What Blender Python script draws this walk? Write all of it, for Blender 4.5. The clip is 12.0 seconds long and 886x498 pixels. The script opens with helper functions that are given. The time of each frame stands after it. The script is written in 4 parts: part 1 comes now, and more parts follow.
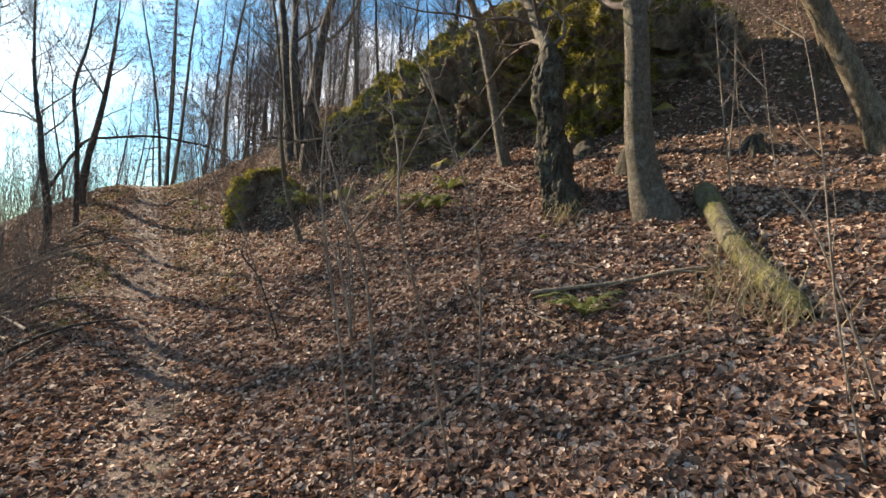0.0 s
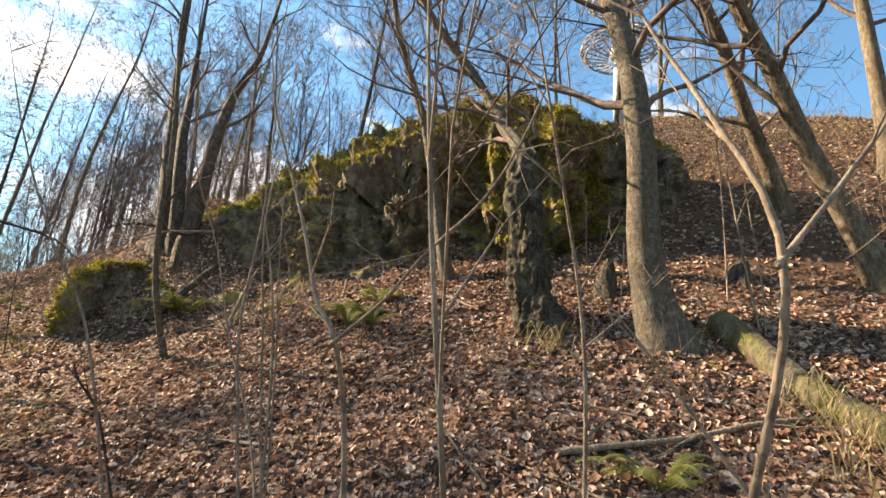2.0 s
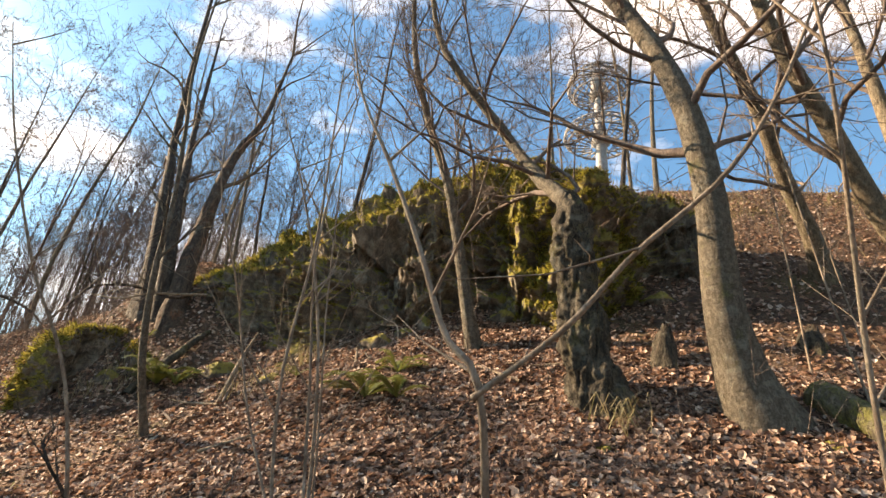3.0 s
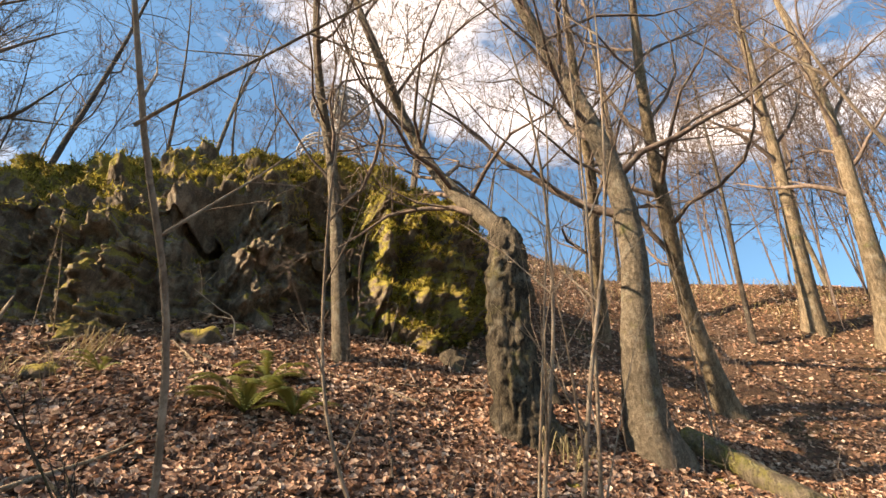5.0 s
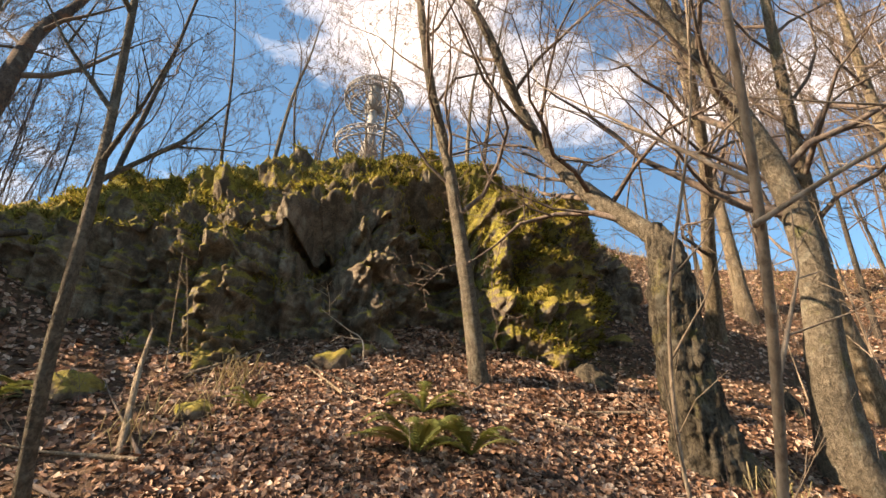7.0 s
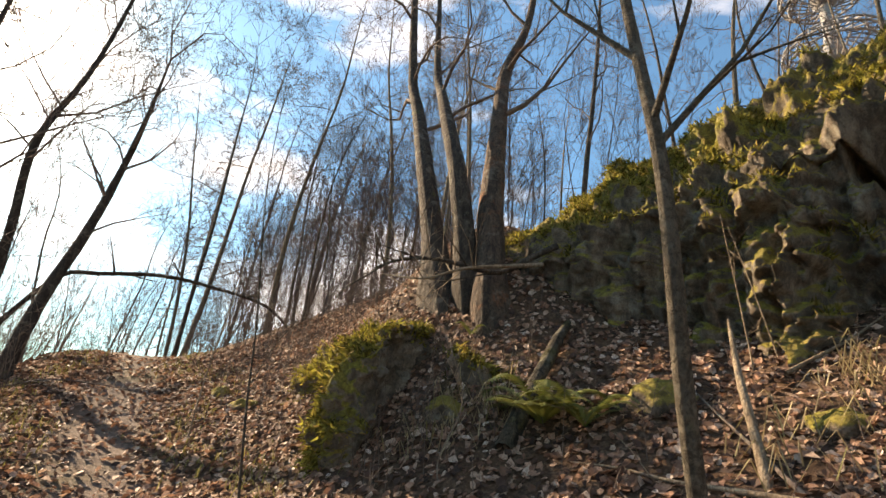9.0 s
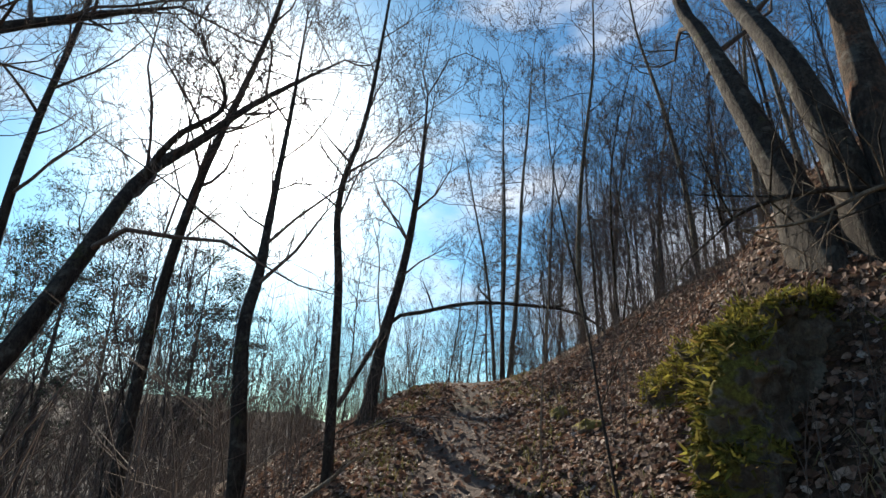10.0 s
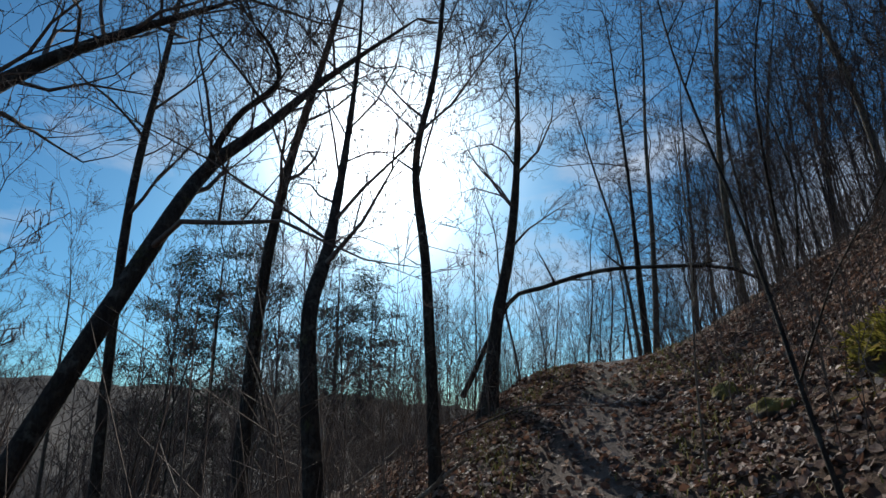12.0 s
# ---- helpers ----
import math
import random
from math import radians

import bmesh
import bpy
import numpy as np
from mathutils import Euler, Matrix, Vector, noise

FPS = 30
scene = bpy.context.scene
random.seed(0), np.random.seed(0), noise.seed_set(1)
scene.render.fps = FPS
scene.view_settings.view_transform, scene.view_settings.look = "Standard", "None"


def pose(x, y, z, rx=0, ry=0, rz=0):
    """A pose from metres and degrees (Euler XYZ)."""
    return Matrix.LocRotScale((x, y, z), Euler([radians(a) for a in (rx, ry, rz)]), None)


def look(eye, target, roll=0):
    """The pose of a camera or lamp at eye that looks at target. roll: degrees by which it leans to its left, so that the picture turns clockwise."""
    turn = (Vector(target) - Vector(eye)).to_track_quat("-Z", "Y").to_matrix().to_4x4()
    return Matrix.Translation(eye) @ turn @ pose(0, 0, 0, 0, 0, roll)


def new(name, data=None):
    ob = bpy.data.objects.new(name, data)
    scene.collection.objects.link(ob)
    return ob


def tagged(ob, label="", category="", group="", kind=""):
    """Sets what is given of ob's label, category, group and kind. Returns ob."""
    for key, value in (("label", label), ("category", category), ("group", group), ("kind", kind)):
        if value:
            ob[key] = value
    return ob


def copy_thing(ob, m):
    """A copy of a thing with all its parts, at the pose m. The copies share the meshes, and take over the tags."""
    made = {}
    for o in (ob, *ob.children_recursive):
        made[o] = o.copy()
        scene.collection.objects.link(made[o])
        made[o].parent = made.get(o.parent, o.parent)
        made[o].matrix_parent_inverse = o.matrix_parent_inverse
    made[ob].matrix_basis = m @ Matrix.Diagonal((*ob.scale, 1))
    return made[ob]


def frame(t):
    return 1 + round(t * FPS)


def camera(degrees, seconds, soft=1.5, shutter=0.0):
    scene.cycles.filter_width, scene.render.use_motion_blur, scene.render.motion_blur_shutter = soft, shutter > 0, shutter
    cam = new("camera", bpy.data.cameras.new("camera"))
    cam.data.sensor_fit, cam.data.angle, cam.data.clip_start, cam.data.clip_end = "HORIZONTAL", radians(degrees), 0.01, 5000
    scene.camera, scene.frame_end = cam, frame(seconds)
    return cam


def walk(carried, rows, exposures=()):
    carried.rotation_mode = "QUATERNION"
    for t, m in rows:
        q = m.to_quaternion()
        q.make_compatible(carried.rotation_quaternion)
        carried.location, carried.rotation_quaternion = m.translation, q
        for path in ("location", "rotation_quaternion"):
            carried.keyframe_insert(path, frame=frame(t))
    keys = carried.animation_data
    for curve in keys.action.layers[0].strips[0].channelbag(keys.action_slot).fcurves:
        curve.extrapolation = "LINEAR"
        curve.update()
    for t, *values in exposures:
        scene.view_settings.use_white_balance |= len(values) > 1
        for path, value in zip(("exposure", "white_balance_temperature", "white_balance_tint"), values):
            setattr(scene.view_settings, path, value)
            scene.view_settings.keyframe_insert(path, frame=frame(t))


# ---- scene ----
FOV = 79.33
cam = camera(FOV, 12.0, soft=1.5)
# seconds, eye x y z, turn about x y z
PATH = [
    (0.0, -0.045, 0.046, 1.547, 90.72, -2.33, -0.08),
    (0.5, -0.221, 0.581, 1.653, 91.45, -2.26, -5.34),
    (1.0, -0.405, 1.028, 1.693, 92.28, -2.34, -8.63),
    (1.5, -0.606, 1.403, 1.643, 97.91, -3.45, -11.87),
    (2.0, -0.784, 1.748, 1.502, 105.57, -4.51, -14.78),
    (2.5, -0.904, 2.177, 1.452, 111.90, -4.83, -16.32),
    (3.0, -1.128, 2.554, 1.451, 114.39, -4.61, -17.11),
    (3.5, -1.436, 2.963, 1.420, 116.38, -4.61, -23.04),
    (5.5, -2.880, 4.602, 1.569, 117.60, -1.71, -56.51),
    (6.0, -3.006, 4.850, 1.676, 117.00, -1.66, -56.20),
    (6.5, -3.122, 5.036, 1.750, 116.69, -1.44, -54.17),
    (8.5, -2.975, 5.983, 2.137, 112.80, -5.20, -15.94),
    (9.0, -3.270, 6.305, 2.126, 111.01, -5.57, 0.40),
    (9.5, -3.411, 6.622, 2.073, 110.62, -4.18, 18.86),
    (10.0, -3.753, 7.188, 2.269, 109.45, -1.86, 33.56),
    (10.5, -3.811, 7.468, 2.305, 109.38, -0.89, 41.08),
    (11.0, -3.866, 7.714, 2.317, 109.37, -0.04, 47.66),
    (11.5, -3.941, 7.910, 2.352, 108.73, 0.23, 49.62),
    (12.0, -4.140, 8.137, 2.342, 108.01, 0.74, 48.85),
]
EXPOSURE = [(0.0, 1.75, 7100, 12), (1.3, 2.25, 7600, 14), (2.5, 2.15, 8500, 17), (6.5, 1.95, 8700, 20), (8.3, 2.15, 8800, 20), (9.0, 1.9, 8600, 18), (9.5, 1.35, 7300, 12), (10.0, 0.8, 6300, 10), (10.5, 0.36, 5950, 9), (12.0, -0.08, 5600, 8)]
walk(cam, [(t, pose(x, y, z, rx, ry, rz)) for t, x, y, z, rx, ry, rz in PATH], EXPOSURE)

# ---- world and sun ----
SUN_AZ, SUN_EL = radians(56), radians(28)      # azimuth counted from +y towards -x
world = bpy.data.worlds.new("world")
scene.world = world
world.use_nodes = True
wn, wl = world.node_tree.nodes, world.node_tree.links
wn.clear()
w_out = wn.new("ShaderNodeOutputWorld")
w_bg = wn.new("ShaderNodeBackground")
w_sky = wn.new("ShaderNodeTexSky")
w_sky.sky_type = "NISHITA"
w_sky.sun_disc = False
w_sky.sun_elevation, w_sky.sun_rotation = SUN_EL, -SUN_AZ
w_sky.altitude, w_sky.air_density, w_sky.dust_density, w_sky.ozone_density = 300, 1.0, 0.8, 1.6
w_bg.inputs["Strength"].default_value = 0.07
w_co = wn.new("ShaderNodeTexCoord")
w_map = wn.new("ShaderNodeMapping")
w_map.inputs["Scale"].default_value = (1.0, 1.0, 2.6)
w_noise = wn.new("ShaderNodeTexNoise")
w_noise.inputs["Scale"].default_value = 1.7
w_noise.inputs["Detail"].default_value = 8
w_noise.inputs["Roughness"].default_value = 0.58
w_ramp = wn.new("ShaderNodeValToRGB")
w_ramp.color_ramp.elements[0].position, w_ramp.color_ramp.elements[1].position = 0.52, 0.7
w_mix = wn.new("ShaderNodeMix")
w_mix.data_type = "RGBA"
w_mix.inputs["B"].default_value = (9.5, 9.5, 9.7, 1)
wl.new(w_co.outputs["Generated"], w_map.inputs["Vector"])
wl.new(w_map.outputs["Vector"], w_noise.inputs["Vector"])
wl.new(w_noise.outputs["Fac"], w_ramp.inputs["Fac"])

w_tint = wn.new("ShaderNodeMix")
w_tint.data_type, w_tint.blend_type = "RGBA", "MULTIPLY"
w_tint.inputs["Factor"].default_value = 1.0
w_tint.inputs["B"].default_value = (0.57, 1.02, 1.2, 1)
wl.new(w_sky.outputs["Color"], w_tint.inputs["A"])
wl.new(w_tint.outputs["Result"], w_mix.inputs["A"])
# thin cloud glows round the sun
w_dot = wn.new("ShaderNodeVectorMath")
w_dot.operation = "DOT_PRODUCT"
w_dot.inputs[1].default_value = (-math.sin(SUN_AZ) * math.cos(SUN_EL), math.cos(SUN_AZ) * math.cos(SUN_EL), math.sin(SUN_EL))
w_pow = wn.new("ShaderNodeMath")
w_pow.operation = "POWER"
w_pow.inputs[1].default_value = 70.0
w_amp = wn.new("ShaderNodeMath")
w_amp.operation = "MULTIPLY_ADD"
w_amp.inputs[1].default_value = 1.0
w_clip = wn.new("ShaderNodeMath")
w_clip.operation = "MAXIMUM"
w_clip.inputs[1].default_value = 0.0
w_sum = wn.new("ShaderNodeMath")
w_sum.operation, w_sum.use_clamp = "ADD", True
wl.new(w_co.outputs["Generated"], w_dot.inputs[0])
wl.new(w_dot.outputs["Value"], w_clip.inputs[0])
wl.new(w_clip.outputs[0], w_pow.inputs[0])
wl.new(w_pow.outputs[0], w_amp.inputs[0])
w_amp.inputs[2].default_value = 0.0
wl.new(w_amp.outputs[0], w_sum.inputs[0])
wl.new(w_ramp.outputs["Color"], w_sum.inputs[1])
wl.new(w_sum.outputs[0], w_mix.inputs["Factor"])
w_halo = wn.new("ShaderNodeMath")
w_halo.operation = "POWER"
w_halo.inputs[1].default_value = 85.0
w_white = wn.new("ShaderNodeMix")
w_white.data_type = "RGBA"
w_white.inputs["A"].default_value, w_white.inputs["B"].default_value = (0, 0, 0, 1), (48, 47, 44, 1)
w_add = wn.new("ShaderNodeMix")
w_add.data_type, w_add.blend_type = "RGBA", "ADD"
w_add.inputs["Factor"].default_value = 1.0
wl.new(w_clip.outputs[0], w_halo.inputs[0])
wl.new(w_halo.outputs[0], w_white.inputs["Factor"])
wl.new(w_mix.outputs["Result"], w_add.inputs["A"])
wl.new(w_white.outputs["Result"], w_add.inputs["B"])
wl.new(w_add.outputs["Result"], w_bg.inputs["Color"])
wl.new(w_bg.outputs["Background"], w_out.inputs["Surface"])
sun = new("sun", bpy.data.lights.new("sun", "SUN"))
sun.data.energy, sun.data.angle, sun.data.color = 5.0, radians(0.55), (1.0, 0.87, 0.69)
sun_from = Vector((-math.sin(SUN_AZ) * math.cos(SUN_EL), math.cos(SUN_AZ) * math.cos(SUN_EL), math.sin(SUN_EL)))
sun.matrix_world = look(sun_from * 80, (0, 0, 0))


# ---- materials ----
class Mat:
    """A node material with a principled shader, built step by step."""

    def __init__(self, name, rough=0.85, spec=0.3):
        self.m = bpy.data.materials.new(name)
        self.m.use_nodes = True
        self.n, self.l = self.m.node_tree.nodes, self.m.node_tree.links
        self.b = self.n["Principled BSDF"]
        self.b.inputs["Roughness"].default_value = rough
        self.b.inputs["Specular IOR Level"].default_value = spec
        self.co = self.n.new("ShaderNodeTexCoord").outputs["Object"]

    def noise(self, scale, detail=5, rough=0.6, stretch=(1, 1, 1), distort=0.0):
        mp = self.n.new("ShaderNodeMapping")
        mp.inputs["Scale"].default_value = stretch
        self.l.new(self.co, mp.inputs["Vector"])
        t = self.n.new("ShaderNodeTexNoise")
        t.inputs["Scale"].default_value, t.inputs["Detail"].default_value = scale, detail
        t.inputs["Roughness"].default_value, t.inputs["Distortion"].default_value = rough, distort
        self.l.new(mp.outputs["Vector"], t.inputs["Vector"])
        return t.outputs["Fac"]

    def ramp(self, fac, stops):
        r = self.n.new("ShaderNodeValToRGB")
        e = r.color_ramp.elements
        while len(e) < len(stops):
            e.new(0.5)
        for k, (at, c) in zip(e, stops):
            k.position, k.color = at, (*c, 1) if len(c) == 3 else c
        self.l.new(fac, r.inputs["Fac"])
        return r.outputs["Color"]

    def mix(self, fac, a, b, mode="MIX"):
        x = self.n.new("ShaderNodeMix")
        x.data_type, x.blend_type = "RGBA", mode
        for v, k in ((fac, "Factor"), (a, "A"), (b, "B")):
            if isinstance(v, (int, float)):
                x.inputs[k].default_value = v
            elif isinstance(v, tuple):
                x.inputs[k].default_value = (*v, 1)
            else:
                self.l.new(v, x.inputs[k])
        return x.outputs["Result"]

    def math(self, op, a, b=0.0, clamp=False):
        x = self.n.new("ShaderNodeMath")
        x.operation, x.use_clamp = op, clamp
        for k, v in enumerate((a, b)):
            if isinstance(v, (int, float)):
                x.inputs[k].default_value = v
            else:
                self.l.new(v, x.inputs[k])
        return x.outputs[0]

    def attr(self, name):
        a = self.n.new("ShaderNodeAttribute")
        a.attribute_name = name
        return a.outputs["Fac"]

    def up(self):
        g = self.n.new("ShaderNodeNewGeometry")
        s = self.n.new("ShaderNodeSeparateXYZ")
        self.l.new(g.outputs["Normal"], s.inputs[0])
        return s.outputs["Z"]

    def island(self):
        return self.n.new("ShaderNodeNewGeometry").outputs["Random Per Island"]

    def random(self):
        return self.n.new("ShaderNodeObjectInfo").outputs["Random"]

    def done(self, color, height=None, bump=0.3, dist=0.02, translucent=0.0):
        self.l.new(color, self.b.inputs["Base Color"])
        if height is not None:
            u = self.n.new("ShaderNodeBump")
            u.inputs["Strength"].default_value, u.inputs["Distance"].default_value = bump, dist
            self.l.new(height, u.inputs["Height"])
            self.l.new(u.outputs["Normal"], self.b.inputs["Normal"])
        if translucent:
            t = self.n.new("ShaderNodeBsdfTranslucent")
            self.l.new(color, t.inputs["Color"])
            s = self.n.new("ShaderNodeMixShader")
            s.inputs[0].default_value = translucent
            self.l.new(self.b.outputs[0], s.inputs[1])
            self.l.new(t.outputs[0], s.inputs[2])
            self.l.new(s.outputs[0], self.n["Material Output"].inputs["Surface"])
        return self.m


def bark(name, dark, light, moss=(0.10, 0.11, 0.03), moss_at=0.62, scale=14.0, stretch=(1, 1, 0.25), bump=0.6):
    m = Mat(name, 0.9, 0.2)
    fine = m.noise(scale, 8, 0.65, stretch)
    wide = m.noise(1.6, 4, 0.6)
    c = m.ramp(fine, [(0.34, dark), (0.66, light)])
    c = m.mix(m.ramp(wide, [(0.35, (0, 0, 0)), (0.7, (1, 1, 1))]), c, m.mix(0.3, c, light))
    patch = m.noise(3.1, 6, 0.7)
    c = m.mix(m.ramp(patch, [(moss_at, (0, 0, 0)), (moss_at + 0.14, (0.8, 0.8, 0.8))]), c, moss)
    crack = m.noise(scale * 0.55, 7, 0.7, (1, 1, 0.3 if stretch[2] < 0.5 else 2.2), 0.6)
    c = m.mix(m.ramp(crack, [(0.36, (0.8, 0.8, 0.8)), (0.46, (0, 0, 0))]), c, dark)
    speck = m.noise(scale * 3.2, 6, 0.7, (1, 1, 0.6))
    c = m.mix(m.ramp(speck, [(0.38, (0.75, 0.75, 0.75)), (0.52, (0, 0, 0))]), c, dark)
    c = m.mix(m.ramp(m.noise(7.0, 5, 0.65), [(0.56, (0, 0, 0)), (0.66, (0.55, 0.55, 0.55))]), c, m.mix(0.5, c, (0.3, 0.3, 0.25)))
    return m.done(c, m.math("ADD", fine, m.math("MULTIPLY", speck, 0.6)), min(1.0, bump * 1.3), 0.045)


M_beech = bark("beech_bark", (0.055, 0.046, 0.034), (0.2, 0.172, 0.13), moss_at=0.58, scale=26, stretch=(1, 1, 0.6), bump=0.8)
M_rough = bark("rough_bark", (0.009, 0.008, 0.006), (0.13, 0.11, 0.08), moss=(0.13, 0.12, 0.03), moss_at=0.55, scale=22, stretch=(1, 1, 0.22), bump=1.0)
M_tan = bark("tan_bark", (0.06, 0.047, 0.031), (0.235, 0.19, 0.132), moss_at=0.58, scale=26, stretch=(1, 1, 0.3), bump=0.6)
M_dark = bark("dark_bark", (0.022, 0.018, 0.015), (0.095, 0.08, 0.064), moss_at=0.6, scale=16, stretch=(1, 1, 0.3), bump=0.7)
M_rust = bark("rust_bark", (0.03, 0.023, 0.018), (0.13, 0.095, 0.07), moss=(0.26, 0.10, 0.042), moss_at=0.54, scale=16, bump=0.7)
M_sapling = bark("sapling_bark", (0.10, 0.075, 0.055), (0.29, 0.235, 0.18), moss_at=0.75, scale=20, stretch=(1, 1, 0.3), bump=0.3)
M_twig = bark("twig_bark", (0.075, 0.055, 0.045), (0.19, 0.15, 0.125), moss_at=0.8, scale=20, bump=0.2)
M_fartwig = bark("far_twig_bark", (0.05, 0.04, 0.037), (0.14, 0.11, 0.10), moss_at=0.9, scale=8, bump=0.1)
M_dead = bark("dead_wood", (0.12, 0.085, 0.055), (0.36, 0.29, 0.21), moss_at=0.66, scale=25, stretch=(1, 1, 0.15), bump=0.6)
M_white = bark("bare_wood", (0.32, 0.26, 0.19), (0.6, 0.53, 0.43), moss_at=0.85, scale=25, stretch=(1, 1, 0.15), bump=0.4)
M_mosslog = bark("mossy_log_bark", (0.05, 0.04, 0.028), (0.22, 0.19, 0.135), moss=(0.15, 0.145, 0.03), moss_at=0.42, scale=18, bump=0.8)


def ground_material():
    m = Mat("forest_floor", 0.95, 0.15)
    fine, mid, wide = m.noise(38, 8, 0.7), m.noise(7, 6, 0.65), m.noise(0.7, 4, 0.6)
    c = m.ramp(fine, [(0.3, (0.018, 0.012, 0.009)), (0.5, (0.075, 0.048, 0.032)), (0.7, (0.22, 0.15, 0.105))])
    c = m.mix(m.ramp(mid, [(0.4, (0, 0, 0)), (0.7, (0.7, 0.7, 0.7))]), c, (0.10, 0.055, 0.03), "MIX")
    trod = m.mix(m.ramp(m.noise(120, 4, 0.7), [(0.42, (0, 0, 0)), (0.6, (0.8, 0.8, 0.8))]), m.ramp(fine, [(0.35, (0.032, 0.025, 0.021)), (0.65, (0.155, 0.118, 0.098))]), (0.205, 0.16, 0.135))
    c = m.mix(m.attr("trail"), c, trod)
    green = m.ramp(wide, [(0.56, (0, 0, 0)), (0.72, (0.45, 0.45, 0.45))])
    c = m.mix(green, c, (0.09, 0.085, 0.025))
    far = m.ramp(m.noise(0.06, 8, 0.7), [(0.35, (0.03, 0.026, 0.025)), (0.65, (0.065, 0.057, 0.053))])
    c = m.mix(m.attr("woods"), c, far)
    return m.done(c, fine, 0.8, 0.03)


def rock_material(name="mossy_rock", amount=0.0):
    m = Mat(name, 0.92, 0.25)
    fine, mid, wide = m.noise(55, 9, 0.75), m.noise(6.5, 9, 0.72, distort=0.5), m.noise(1.1, 5, 0.6)
    streak = m.noise(7.0, 6, 0.65, (1, 1, 0.22))
    stone = m.ramp(mid, [(0.34, (0.024, 0.019, 0.015)), (0.5, (0.15, 0.12, 0.09)), (0.66, (0.36, 0.31, 0.245))])
    stone = m.mix(0.45, stone, m.ramp(fine, [(0.36, (0.03, 0.024, 0.018)), (0.64, (0.32, 0.265, 0.2))]))
    stone = m.mix(m.ramp(streak, [(0.42, (0.7, 0.7, 0.7)), (0.54, (0, 0, 0))]), stone, (0.06, 0.048, 0.036))
    stone = m.mix(m.ramp(m.noise(3.2, 7, 0.7), [(0.56, (0, 0, 0)), (0.66, (0.6, 0.6, 0.6))]), stone, (0.3, 0.3, 0.25))
    moss = m.ramp(fine, [(0.3, (0.05, 0.044, 0.011)), (0.5, (0.185, 0.168, 0.032)), (0.7, (0.34, 0.315, 0.065))])
    moss = m.mix(m.ramp(wide, [(0.4, (0, 0, 0)), (0.65, (0.65, 0.65, 0.65))]), moss, (0.25, 0.18, 0.055))
    moss = m.mix(m.ramp(m.noise(14, 6, 0.7), [(0.36, (0.8, 0.8, 0.8)), (0.5, (0, 0, 0))]), moss, (0.075, 0.055, 0.022))
    k = m.math("ADD", m.math("MULTIPLY", m.up(), 1.0), m.math("MULTIPLY", mid, 2.2))
    k = m.math("ADD", k, m.math("MULTIPLY", m.attr("moss"), 1.0))
    k = m.math("SUBTRACT", k, 1.36 - amount)
    k = m.math("MULTIPLY", k, 3.2, True)
    return m.done(m.mix(k, stone, moss), m.math("ADD", mid, m.math("MULTIPLY", fine, 0.5)), 0.8, 0.07)


def litter_material():
    m = Mat("dead_leaves", 0.68, 0.3)
    c = m.ramp(m.island(), [(0.0, (0.022, 0.013, 0.011)), (0.22, (0.085, 0.048, 0.035)), (0.46, (0.235, 0.122, 0.078)), (0.68, (0.37, 0.22, 0.15)), (0.88, (0.48, 0.345, 0.26)), (1.0, (0.64, 0.52, 0.43))])
    blot = m.noise(60, 3, 0.6)
    c = m.mix(m.ramp(blot, [(0.35, (0.55, 0.55, 0.55)), (0.6, (0, 0, 0))]), c, (0.09, 0.05, 0.03))
    return m.done(c, translucent=0.25)


def fern_material():
    m = Mat("fern_green", 0.6, 0.4)
    c = m.ramp(m.island(), [(0.0, (0.075, 0.095, 0.026)), (0.6, (0.14, 0.155, 0.04)), (0.85, (0.22, 0.2, 0.065)), (1.0, (0.25, 0.17, 0.07))])
    return m.done(c, translucent=0.3)


def grass_material():
    m = Mat("dry_grass", 0.7, 0.3)
    c = m.ramp(m.island(), [(0.0, (0.20, 0.15, 0.08)), (0.6, (0.36, 0.29, 0.17)), (1.0, (0.16, 0.15, 0.05))])
    return m.done(c, translucent=0.25)


def needle_material():
    m = Mat("pine_needles", 0.6, 0.3)
    c = m.ramp(m.island(), [(0.0, (0.02, 0.035, 0.016)), (1.0, (0.05, 0.075, 0.03))])
    return m.done(c)


M_ground, M_rock, M_leaf, M_fern, M_grass, M_needle = ground_material(), rock_material(), litter_material(), fern_material(), grass_material(), needle_material()
m_ = Mat("verge_green", 0.7, 0.3)
M_verge = m_.done(m_.ramp(m_.island(), [(0.0, (0.12, 0.115, 0.03)), (0.6, (0.2, 0.18, 0.05)), (1.0, (0.3, 0.24, 0.11))]), translucent=0.25)
m_ = Mat("tower_concrete", 0.7, 0.3)
M_tower = m_.done(m_.ramp(m_.noise(3, 5), [(0.3, (0.18, 0.18, 0.18)), (0.7, (0.28, 0.28, 0.28))]))


# ---- shape helpers ----
def hash3(ix, iy, iz, seed):
    h = (ix * 374761393 + iy * 668265263 + iz * 2147483647 + seed * 974634777) & 0xFFFFFFFF
    h = ((h ^ (h >> 13)) * 1274126177) & 0xFFFFFFFF
    return ((h ^ (h >> 16)) & 0xFFFF) / 65535.0


